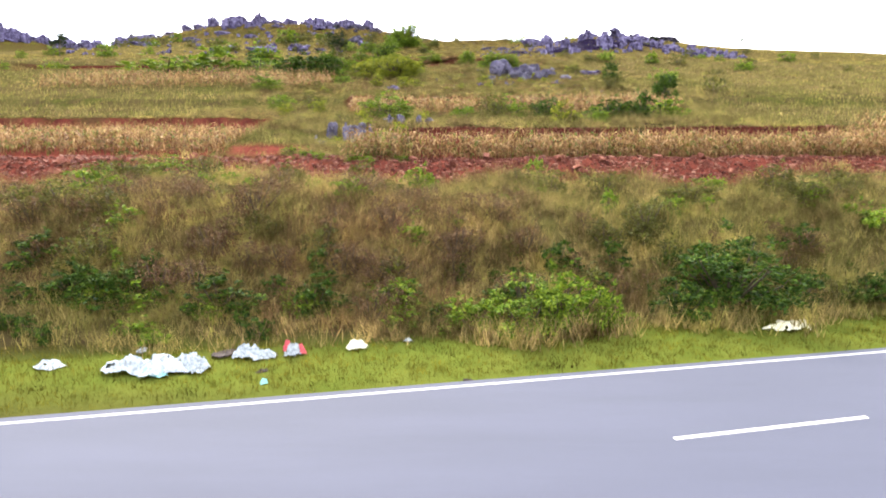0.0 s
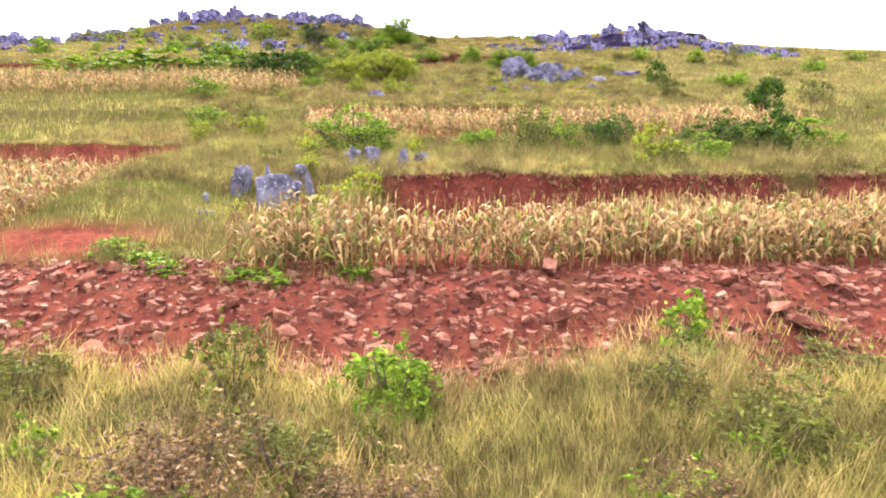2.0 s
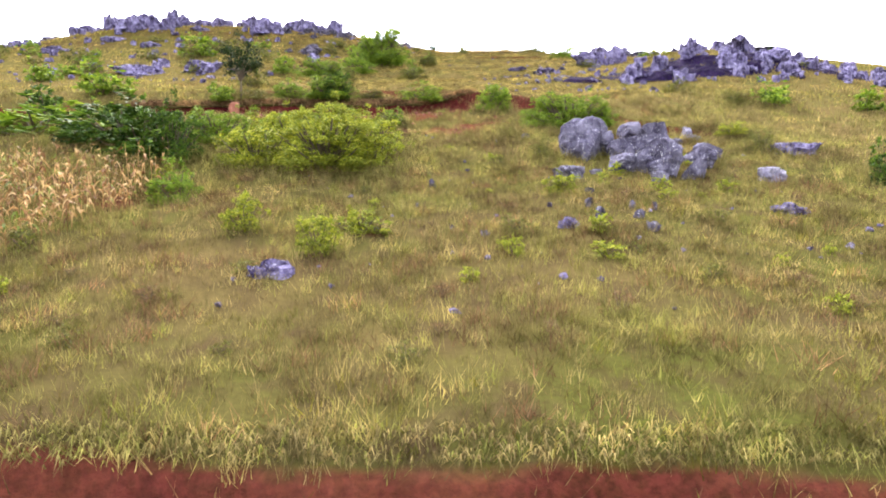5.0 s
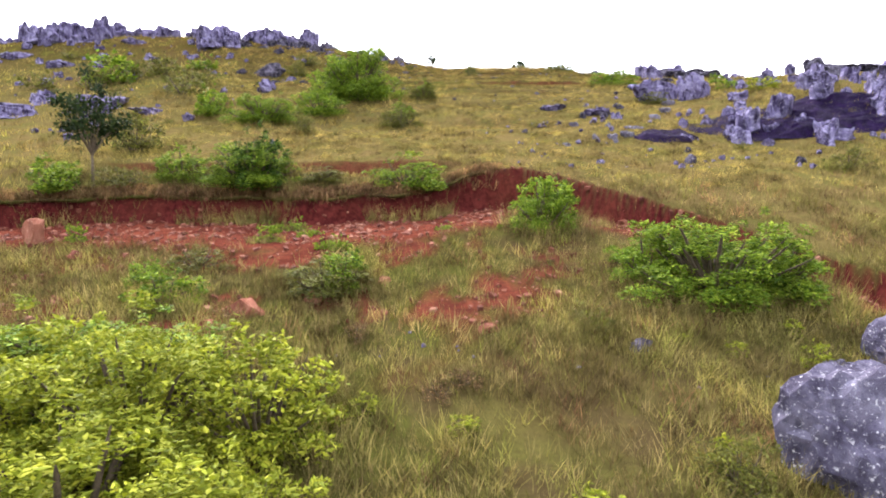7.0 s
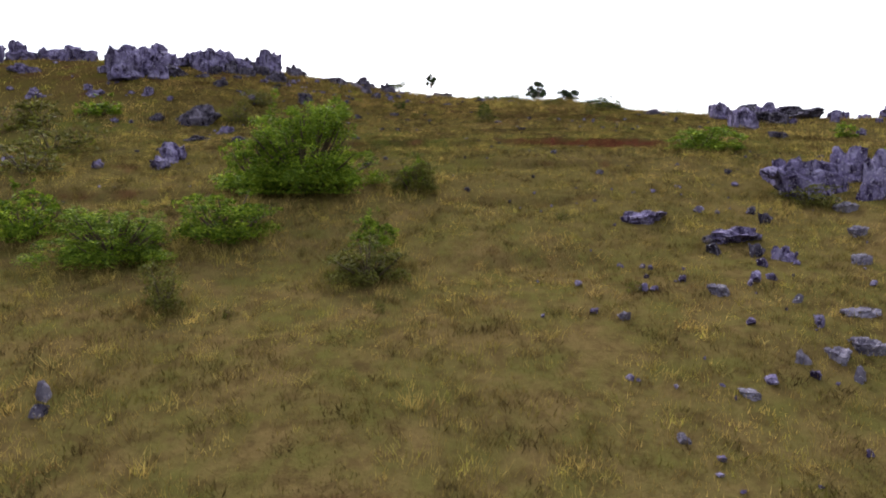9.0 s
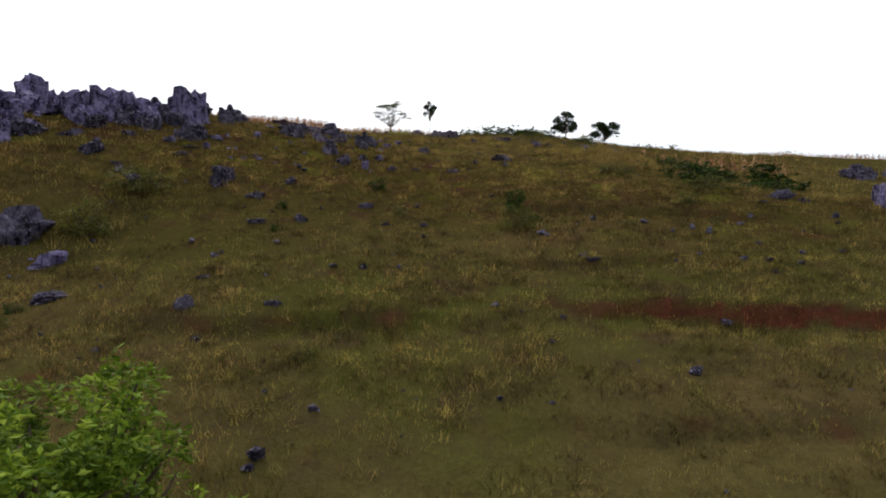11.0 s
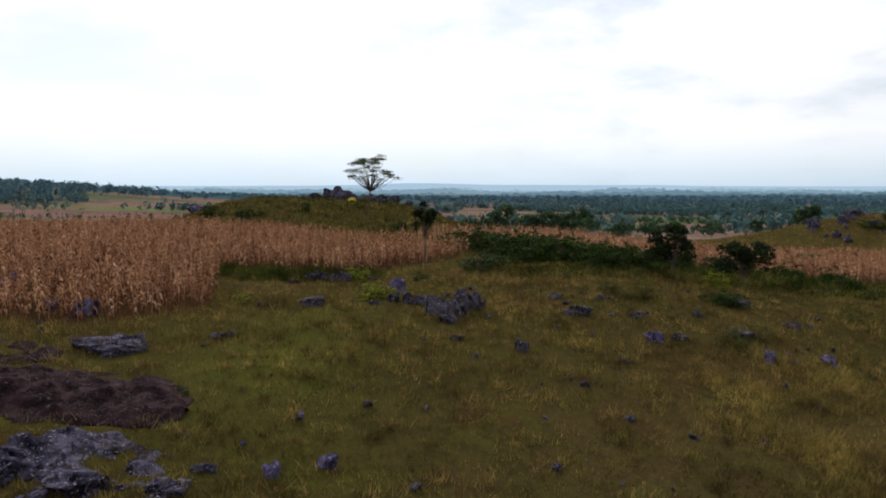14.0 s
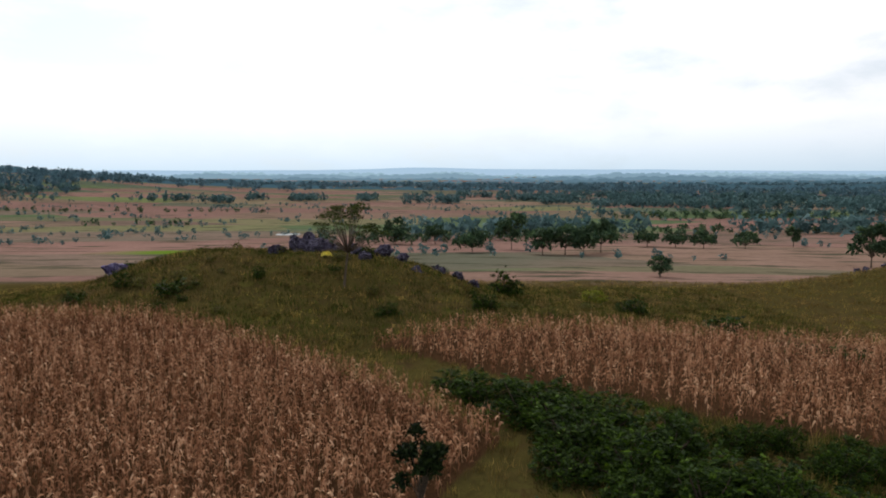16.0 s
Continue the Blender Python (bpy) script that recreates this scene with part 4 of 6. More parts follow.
# ---- maize ----
def maize(name, label, mat, inside, box, row_gap, plant_gap, tall, leaves, leaf_long, leaf_wide, lean=0.06, spread_=1.0):
    """Standing dry maize: stalks, hanging leaves and tassels, in uneven rows."""
    xs, ys = np.meshgrid(np.arange(box[0], box[1], plant_gap), np.arange(box[2], box[3], row_gap))
    x = (xs + rng.normal(0, plant_gap * 0.35, xs.shape)).ravel()
    y = (ys + rng.normal(0, row_gap * 0.16, ys.shape) + 0.4 * np.sin(xs * 0.21)).ravel()
    ok = inside(x, y) & (rng.random(len(x)) > 0.08)
    x, y = x[ok], y[ok]
    n = len(x)
    z = on_ground(x, y) - 0.03
    h = rng.uniform(tall[0], tall[1], n) * (1 + 0.12 * rough(x, y, 3.0, 81, 2))
    foot = np.stack([x, y, z], -1)
    top = foot + np.stack([rng.normal(0, lean, n) * h, rng.normal(0, lean, n) * h, h], -1)
    V, T, count = [], [], 0

    def add(v, t):
        nonlocal count
        V.append(v.reshape(-1, 3))
        T.append((t[None] + (np.arange(v.shape[0]) * v.shape[1])[:, None, None]).reshape(-1, 3) + count)
        count += v.shape[0] * v.shape[1]

    ring = np.array([[math.cos(a), math.sin(a), 0] for a in (0, 2.09, 4.19)])
    stalk = np.concatenate([foot[:, None] + ring[None] * 0.013, top[:, None] + ring[None] * 0.005], 1)
    add(stalk, np.array([[0, 1, 4], [0, 4, 3], [1, 2, 5], [1, 5, 4], [2, 0, 3], [2, 3, 5]]))
    for k in range(leaves):
        s = (0.18 + 0.74 * (k + rng.random(n)) / leaves)[:, None]
        root = foot + (top - foot) * s
        a = rng.uniform(0, 2 * np.pi, n)
        out = np.stack([np.cos(a), np.sin(a), np.zeros(n)], -1) * spread_
        side = np.stack([-np.sin(a), np.cos(a), rng.normal(0, 0.3, n)], -1)
        L = (leaf_long * rng.uniform(0.6, 1.2, n))[:, None]
        W = (leaf_wide * rng.uniform(0.6, 1.3, n))[:, None]
        up = rng.uniform(0.1, 0.75, n)[:, None] * np.array([[0, 0, 1.0]])
        down = rng.uniform(0.2, 1.0, n)[:, None] * np.array([[0, 0, 1.0]])
        p1 = root + L * (0.26 * out + 0.5 * up)
        p2 = p1 + L * (0.28 * out - 0.3 * down)
        p3 = p2 + L * (0.15 * out - 0.55 * down)
        leaf = np.stack([root - side * W * 0.5, root + side * W * 0.5, p1 - side * W, p1 + side * W, p2 - side * W * 0.7, p2 + side * W * 0.7, p3], 1)
        add(leaf, np.array([[0, 1, 3], [0, 3, 2], [2, 3, 5], [2, 5, 4], [4, 5, 6]]))
    for k in range(2):
        a = rng.uniform(0, 2 * np.pi, n)
        tip = top + np.stack([np.cos(a) * 0.05, np.sin(a) * 0.05, rng.uniform(0.12, 0.24, n)], -1)
        side = np.stack([-np.sin(a), np.cos(a), np.zeros(n)], -1) * 0.012
        add(np.stack([top - side, top + side, tip], 1), np.array([[0, 1, 2]]))
    me = mesh_of(name, np.concatenate(V), np.concatenate(T), mat)
    each = rng.random(n)
    set_layer(me, "tone", np.concatenate([np.repeat(each, v.shape[0] // n) for v in V]))
    return tagged(new(name, me), label, "maize", kind="stuff")


maize("maize_crop", "sparse dry straw-coloured maize on a red terrace", M["maize"], lambda x, y: (x > -3.9 + 0.5 * (y - 27)) & (y < 32.9 + 0.02 * x) & (y < 28.3 + 1.0 * np.maximum(x - 0.3, 0)),
      (-5, 26, 26.9, 33.0), 0.44, 0.17, (0.8, 1.3), 10, 0.42, 0.032)
maize("maize_crop", "dry straw-coloured maize on the upper red terrace", M["maize"], lambda x, y: (x < -9.9 - 0.1 * (y - 28)) & (y < 40.8), (-34, -9.5, 28.5, 40.9), 0.55, 0.3, (0.8, 1.25), 9, 0.46, 0.036)
maize("maize_crop", "dense dry pale maize in a small sloping field", M["maize"], lambda x, y: (x > -5.6 - 0.2 * (y - 43)) & (x < 15.5) & ((y > 43.6) | (np.abs(x - 0.5) > 1.5)), (-8, 16, 42.9, 52.2), 0.55, 0.30, (0.9, 1.35), 9, 0.46, 0.036)
maize("maize_crop", "dry maize patch beside green shrubs", M["maize"], lambda x, y: x < -11.5, (-38, -11, 62, 72), 0.8, 0.45, (1.0, 1.5), 7, 0.5, 0.04)
maize("maize_patch", "sparse dry maize above dark shrubs", M["far_maize"], lambda x, y: rough(x, y, 3, 83, 2) > 0.0, (16.5, 27, 157.5, 162.5), 0.9, 0.5, (0.9, 1.4), 6, 0.45, 0.042, 0.09, 0.9)
maize("maize_field", "withered reddish brown maize on the hilltop", M["far_maize"], LEFT_FIELD, (-52, 1, 158, 205), 0.52, 0.28, (0.9, 1.4), 6, 0.42, 0.040, 0.08, 0.9)
maize("maize_field", "withered brown maize beyond a green hedge", M["far_maize"], RIGHT_FIELD, (-8, 52, 172, 213), 0.75, 0.36, (0.9, 1.45), 6, 0.44, 0.042, 0.08, 0.9)


def off_fields(x, y):
    return ~(LEFT_FIELD(x, y) | RIGHT_FIELD(x, y))


# ---- grass, stretch by stretch ----
def before_bank(x, y):
    return y < bank_foot(x) + 0.4


def on_bank(x, y):
    return y > bank_foot(x) - 0.2


def off_crops(x, y):
    return ~((x > -6 - 0.2 * (y - 43)) & (x < 15.5) & (y > 43) & (y < 52.3))


def wide_of(limit):
    return lambda x, y: (np.abs(x) > limit) & off_fields(x, y)


grass("verge_grass", "short lush green grass on the road verge", M["verge_grass"], (-16, 20, 8, 20), 30000, 5, (0.06, 0.16), 0.008, 0.07, keep=before_bank)
grass("bank_grass", "tall dry brown grass and weeds on the steep bank", M["bank_grass"], (-20, 24, 13, 25), 16000, 10, (0.25, 0.75), 0.006, 0.13, patchy=0.35, keep=on_bank, upright=0.7)
grass("bank_tangle", "brown dead grass hanging down the steep bank", M["tangle"], (-15, 2.5, 14.3, 20.8), 1700, 26, (0.3, 0.75), 0.008, 0.2, patchy=0.25, keep=lambda x, y: y > bank_foot(x) + 0.5, upright=1.6)
grass("bank_grass", "pale straw and lime grass on the gentler bank", M["dry_grass"], (0, 17, 16.5, 24.6), 3800, 12, (0.3, 0.7), 0.007, 0.15, patchy=0.1, keep=lambda x, y: y > bank_foot(x) + 1.0, upright=0.9)
grass("bank_tussock", "dense dry tussocks hanging over the bank", M["dry_grass"], (-20, 24, 14, 25), 900, 34, (0.35, 0.8), 0.006, 0.16, patchy=0.3, keep=on_bank, upright=0.9)
grass("slope_grass", "tall pale dry grass above the cut bank", M["dry_grass"], (-17, 20, 26, 53), 15000, 10, (0.2, 0.55), 0.008, 0.13, patchy=0.1, keep=off_crops, upright=0.7)
grass("slope_grass", "dry golden grass between shrubs", M["dry_grass"], (-18, 22, 53, 91), 27000, 9, (0.12, 0.40), 0.008, 0.13, patchy=0.2, upright=0.7)
grass("slope_tussock", "dense golden tussocks between shrubs", M["dry_grass"], (-18, 22, 33, 92), 1500, 36, (0.25, 0.6), 0.007, 0.17, patchy=0.3, keep=off_crops, upright=0.9)
grass("slope_tussock", "brown dead grass between shrubs", M["tangle"], (-16, 18, 33, 90), 2000, 28, (0.2, 0.5), 0.011, 0.2, patchy=0.5, keep=off_crops, upright=0.9)
grass("slope_weeds", "low dark weeds in the golden grass", M["weeds"], (-14, 16, 54, 88), 4200, 16, (0.1, 0.3), 0.009, 0.14, patchy=0.5, upright=1.1)
grass("slope_weeds", "fresh lime grass in the golden grass", M["verge_grass"], (-14, 16, 33, 88), 3200, 16, (0.15, 0.4), 0.008, 0.16, patchy=0.75, keep=off_crops, upright=0.9)
grass("slope_grass", "dry golden grass far out on the slope", M["dry_grass"], (-65, 65, 27, 94), 26000, 6, (0.18, 0.5), 0.024, 0.30, keep=lambda x, y: np.abs(x) > 16)
grass("slope_grass", "dense straw-coloured grass round the standing stones", M["dry_grass"], (-9, 11, 33, 43.2), 6000, 12, (0.2, 0.5), 0.006, 0.12, upright=0.8)
grass("tall_grass", "tall pale grass below the red terrace", M["dry_grass"], (-14, 16, 73, 84.5), 4000, 10, (0.25, 0.6), 0.012, 0.16, patchy=0.4, upright=0.9)
grass("hill_grass", "short golden olive grass on the slope", M["hill_grass"], (-20, 22, 90, 128), 30000, 7, (0.06, 0.2), 0.010, 0.12, patchy=0.2)
grass("hill_tussock", "low olive tussocks on the slope", M["hill_grass"], (-22, 24, 90, 128), 2200, 26, (0.14, 0.34), 0.010, 0.13, patchy=0.3, upright=1.0)
grass("hill_tussock", "dark brown low weeds on the slope", M["weeds"], (-22, 24, 90, 152), 7000, 18, (0.1, 0.28), 0.012, 0.16, patchy=0.5, upright=1.0)
grass("hill_grass", "golden grass on the wide upper slope", M["hill_grass"], (-70, 80, 90, 165), 22000, 8, (0.12, 0.34), 0.026, 0.30, patchy=0.1, keep=wide_of(18))
grass("top_grass", "short olive grass on the hilltop", M["top_grass"], (-22, 26, 120, 176), 36000, 7, (0.06, 0.2), 0.010, 0.13, patchy=0.1, keep=off_fields)
grass("top_tussock", "low russet tussocks on the hilltop", M["top_grass"], (-24, 28, 134, 178), 4600, 26, (0.15, 0.38), 0.011, 0.15, patchy=0.4, keep=off_fields, upright=1.0)
grass("russet_grass", "russet grass clumps on the hilltop", M["top_grass"], (-22, 26, 132, 176), 2200, 12, (0.15, 0.4), 0.012, 0.18, patchy=0.55, keep=off_fields, upright=1.0)
grass("top_grass", "tall russet grass along the field edges", M["top_grass"], (-24, 36, 158, 200), 9000, 9, (0.25, 0.6), 0.012, 0.16, patchy=0.4, keep=off_fields)
grass("lush_grass", "dark lush grass between hedge and maize", M["lush_grass"], (2, 30, 173, 189), 5000, 9, (0.2, 0.55), 0.014, 0.18, patchy=0.2, keep=off_fields, upright=0.9)
grass("russet_grass", "tall russet grass sloping down to dark shrubs", M["top_grass"], (7, 17, 143, 163), 3200, 12, (0.25, 0.65), 0.010, 0.18, patchy=0.35, keep=lambda x, y: np.abs(x - 11.5 + 1.2 * rough(x, y, 4, 76)) < 3.2, upright=0.9)
grass("top_weeds", "dark brown weeds scattered over the hilltop", M["weeds"], (-20, 24, 118, 172), 8000, 14, (0.08, 0.26), 0.012, 0.13, patchy=0.55, keep=off_fields, upright=1.1)
grass("top_tussock", "olive green tussocks on the hilltop", M["lush_grass"], (-20, 24, 118, 172), 2600, 16, (0.08, 0.24), 0.012, 0.2, patchy=0.8, keep=off_fields, upright=1.1)
grass("mound_grass", "green and brown grass over the mound", M["lush_grass"], (-44, 32, 196, 238), 11000, 8, (0.15, 0.45), 0.022, 0.25, patchy=0.1, keep=off_fields)
grass("mound_grass", "dry brown grass over the mound", M["top_grass"], (-48, 70, 196, 246), 11000, 8, (0.2, 0.5), 0.024, 0.25, keep=off_fields)
grass("lush_grass", "tall lush green grass beside the maize", M["lush_grass"], (-18, 0, 168, 179), 4000, 10, (0.25, 0.7), 0.014, 0.18, patchy=0.3, keep=lambda x, y: off_fields(x, y) & (bell(x, y, -9.3, 173.4, 5.5, 2.2) + 0.25 * rough(x, y, 2.0, 75, 2) > 0.4), upright=0.9)


# dry grass that hangs over the lips of the cut banks
def lip_grass(name, label, mat, back, x0, x1, count, tall):
    x = rng.uniform(x0, x1, count)
    y = back(x) + rng.uniform(0.1, 0.7, count)
    z = land(x, y)[0] - 0.02
    a = rng.normal(-np.pi / 2, 0.7, count)
    h = rng.uniform(tall[0], tall[1], count)
    reach = h * rng.uniform(0.3, 1.0, count)
    base = np.stack([x, y, z], -1)
    mid = base + np.stack([np.cos(a) * reach * 0.6, np.sin(a) * reach * 0.6, h * 0.55], -1)
    tip = base + np.stack([np.cos(a) * reach * 1.4, np.sin(a) * reach * 1.4, h * rng.uniform(-0.5, 0.5, count)], -1)
    w = np.stack([np.full(count, 0.011), np.zeros(count), np.zeros(count)], -1)
    v = np.stack([base - w, base + w, mid - w * 0.8, mid + w * 0.8, tip], 1).reshape(-1, 3)
    i = np.arange(count)[:, None] * 5
    t = np.concatenate([i + np.array([q]) for q in ([0, 1, 3], [0, 3, 2], [2, 3, 4])], 1).reshape(-1, 3)
    me = mesh_of(name, v, t, mat)
    set_layer(me, "tuft", np.repeat(rng.random(count), 5))
    set_layer(me, "tone", np.repeat(rng.random(count), 5))
    tagged(new(name, me), label, "grass", kind="stuff")


def turf_lip(back, x0, x1, reach, seed):
    """The ragged edge of turf that overhangs a cut."""
    x = np.arange(x0, x1, 0.09)
    b = back(x) + 0.32
    out = reach * (0.6 + 1.1 * rough(x, x * 0, 0.7, seed, 3)) * np.clip(np.minimum(x - x0, x1 - x) / 1.5, 0, 1)
    top = land(x, b)[0]
    rows = [(b + 0.35, land(x, b + 0.35)[0] + 0.02), (b, top + 0.02), (b - out * 0.7 - 0.1, top - 0.02 - 0.15 * out), (b - out - 0.14, top - 0.1 - 0.1 * out), (b - out * 0.6 - 0.05, top - 0.18), (b + 0.2, top - 0.22)]
    v = np.concatenate([np.stack([x, y, z], -1) for y, z in rows])
    n = len(x)
    f = np.concatenate([np.stack([np.arange(n - 1), np.arange(1, n), np.arange(1, n) + n, np.arange(n - 1) + n], -1) + k * n for k in range(len(rows) - 1)])
    me = mesh_of("turf_lip", v, f, M["ground"], smooth=True)
    tagged(new("turf_lip", me), "ragged overhanging turf along the top of a red cut", "turf", kind="structure")


turf_lip(cut_back, -24, 1.5, 0.34, 131)
lip_grass("lip_grass", "dry brown grass hanging over the red cut", M["tangle"], cut_back, -22, 2.0, 6500, (0.25, 0.6))
lip_grass("lip_grass", "pale dry grass hanging over the maize terrace", M["dry_grass"], lambda x: 33.35 + 0 * x, -2, 19, 3500, (0.12, 0.3))
lip_grass("lip_grass", "dry grass hanging over the upper terrace", M["dry_grass"], lambda x: 41.6 + 0 * x, -30, -11, 2500, (0.12, 0.3))
lip_grass("lip_grass", "dry grass above the small maize field", M["dry_grass"], lambda x: 52.8 + 0 * x, -7.5, 12, 2500, (0.12, 0.35))


# ---- rubble along the terrace edge ----
def rubble(name, box, count, size, label):
    x, y = rng.uniform(box[0], box[1], count), rng.uniform(box[2], box[3], count)
    ok = land(x, y)[1] > 0.35
    x, y = x[ok], y[ok]
    z = land(x, y)[0]
    n = len(x)
    cube = np.array([[-1, -1, -1], [1, -1, -1], [1, 1, -1], [-1, 1, -1], [-1, -1, 1], [1, -1, 1], [1, 1, 1], [-1, 1, 1]], float) * 0.5
    v = cube[None] * (1 + 0.4 * rng.uniform(-1, 1, (n, 8, 3)))
    v = v * (size[0] + (size[1] - size[0]) * rng.random(n) ** 3)[:, None, None] * rng.uniform(0.6, 1.3, (n, 1, 3))
    a = rng.uniform(0, np.pi, n)
    c, s = np.cos(a)[:, None], np.sin(a)[:, None]
    v = np.stack([v[..., 0] * c - v[..., 1] * s, v[..., 0] * s + v[..., 1] * c, v[..., 2] + 0.3 * v[..., 0]], -1) + np.stack([x, y, z], -1)[:, None]
    f = np.array([[0, 3, 2, 1], [4, 5, 6, 7], [0, 1, 5, 4], [1, 2, 6, 5], [2, 3, 7, 6], [3, 0, 4, 7]])
    faces = (f[None] + (np.arange(n) * 8)[:, None, None]).reshape(-1, 4)
    return tagged(new(name, mesh_of(name, v.reshape(-1, 3), faces, M["shards"])), label, "rubble", kind="stuff")


bank_rubble = rubble("rubble_bank", (-26, 26, 23.3, 27.2), 15000, (0.045, 0.15), "loose red brown rubble along the terrace edge")
r = random.Random(5)
for k in range(190):
    x, y = r.uniform(-16, 20), r.uniform(23.4, 26.9)
    s = 0.14 + 0.34 * r.random() ** 3
    st = part("stone", ROCKS["red_stone"][k % 5], bank_rubble)
    st.matrix_basis = pose(x, y, height(x, y) - 0.08 * s, r.uniform(-20, 20), r.uniform(-20, 20), r.uniform(0, 360)) @ Matrix.Diagonal((s * 1.3, s, s * 0.75, 1))
rubble("cut_rubble", (-22, 12, 80, 93.5), 6500, (0.03, 0.17), "small red stones strewn over the bare terrace")
rubble("face_rubble", (-3, 20, 32.7, 33.65), 6500, (0.03, 0.11), "red stones stuck in the cut bank")
rubble("field_rubble", (-4, 22, 27, 34), 1500, (0.03, 0.10), "red clods under the maize")

# ---- rocks ----
rocks("limestone", [(-5.55, 32.8, 0.62, 0.9), (-4.35, 31.6, 0.95, 1.05), (-4.1, 33.6, 0.5, 0.6), (-3.45, 31.8, 0.32, 0.85), (-4.85, 33.2, 0.25, 0.7), (-1.28, 35.0, 0.34, 0.55), (-6.2, 32.0, 0.21, 0.21),
                    (-0.7, 36.6, 0.36, 0.26), (-5.6, 30.2, 0.46, 0.18), (-2.3, 36.5, 0.43, 0.5), (-3.0, 36.6, 0.56, 0.39), (-2.8, 35.4, 0.34, 0.56), (-2.3, 35.4, 0.42, 0.64),
                    (-1.3, 35.5, 0.43, 0.31), (-0.7, 35.7, 0.5, 0.44)])
rocks("limestone", [(7.3, 75.2, 1.9, 1.2), (9.6, 74.8, 2.3, 1.1), (11.0, 72.6, 1.9, 0.9), (7.6, 72.4, 1.5, 0.8), (6.4, 74.6, 2.3, 1.9), (9.4, 78.0, 1.7, 1.13), (10.7, 78.0, 1.51, 1.05), (8.3, 73.9, 2.05, 1.14), (8.8, 71.4, 2.19, 1.54), (10.0, 70.8, 1.34, 0.85),
                    (11.9, 74.2, 1.53, 0.77), (10.8, 75.8, 0.55, 0.64), (13.1, 79.9, 1.8, 0.8)], label="large grey lichen-spotted limestone boulder in dry grass")
rocks("dark_stone", [(-0.7, 69.8, 0.35, 0.35), (4.8, 67.0, 0.37, 0.33), (4.9, 65.7, 0.49, 0.36), (6.3, 66.8, 0.3, 0.28), (7.0, 66.6, 0.21, 0.28), (6.2, 65.5, 0.49, 0.29),
                     (5.3, 69.3, 0.39, 0.18), (1.0, 63.8, 0.33, 0.21), (6.2, 64.1, 0.51, 0.31), (3.7, 64.4, 0.79, 0.35), (-1.2, 67.3, 0.16, 0.16), (0.0, 64.8, 0.18, 0.13),
                     (-4.5, 59.9, 1.3, 0.47), (11.5, 65.7, 1.55, 0.43), (16.5, 75.3, 3.5, 0.62), (4.0, 78.9, 0.5, 0.32)])
rocks("red_stone", [(-13.1, 84.9, 0.7, 0.78), (-11.1, 83.7, 0.46, 0.33), (-5.1, 80.3, 0.95, 0.49), (-3.7, 81.3, 0.58, 0.32), (-2.0, 82.4, 0.46, 0.25), (-5.8, 79.7, 0.65, 0.29),
                    (0.7, 79.8, 0.59, 0.24), (0.1, 38.2, 0.4, 0.12), (7.6, 86.2, 0.8, 0.45), (6.4, 89.0, 0.6, 0.3)])
rocks("dark_stone", [(17.1, 110.0, 2.46, 1.86), (16.1, 101.5, 1.19, 0.74), (14.8, 98.2, 1.25, 0.73), (16.5, 103.6, 1.48, 0.64), (26.2, 118.0, 2.28, 1.47), (21.2, 112.5, 1.28, 0.83),
                     (14.6, 113.6, 2.51, 1.12), (26.5, 140.9, 5.0, 1.5), (27.6, 139.0, 5.4, 1.3), (38.9, 133.6, 3.8, 2.7), (45.1, 137.0, 6.1, 1.3), (24.3, 138.6, 2.9, 1.6),
                     (23.7, 118.9, 1.2, 1.1), (25.4, 117.7, 2.3, 1.6), (18.8, 100.2, 1.1, 0.6), (19.9, 99.4, 1.2, 0.41), (22.5, 105.5, 2.6, 1.5), (27, 105, 3.2, 1.7), (30.5, 106, 3.0, 1.3)])
rocks("dark_stone", [(10.7, 94.1, 0.55, 0.4), (15.5, 94.0, 0.6, 0.3), (15.9, 97.6, 0.73, 0.34), (10.6, 93.9, 0.66, 0.4), (12.2, 98.7, 1.03, 0.41), (13.1, 102.0, 0.7, 0.47),
                     (11.3, 109.8, 0.42, 0.3), (4.1, 101.3, 0.36, 0.23), (-8.7, 97.3, 0.39, 0.27), (7.0, 109.1, 2.05, 0.41), (9.6, 106.9, 2.5, 0.5), (11.4, 96.5, 0.38, 0.26),
                     (14.6, 111.6, 4.17, 1.62), (17.6, 113.5, 2.97, 1.49), (9.5, 105.5, 0.61, 0.43), (10.2, 105.0, 0.89, 0.43), (8.3, 105.9, 0.48, 0.37), (8.5, 106.9, 0.58, 0.23),
                     (10.0, 107.5, 0.47, 0.28), (11.3, 108.7, 0.62, 0.41)])
rocks("limestone", [(7.1, 102.5, 0.62, 0.31), (8.8, 101.7, 0.3, 0.24), (8.4, 99.0, 0.63, 0.33), (7.5, 99.0, 0.3, 0.3), (8.4, 98.3, 0.31, 0.36), (9.2, 99.3, 0.65, 0.39), (5.8, 97.8, 0.42, 0.19),
                    (3.9, 96.4, 0.27, 0.19), (-8.9, 97.9, 0.35, 0.4), (10.0, 100.7, 0.98, 0.25), (12.3, 104.5, 0.62, 0.38), (14.8, 109.5, 0.77, 0.43), (13.8, 107.0, 0.77, 0.39)])
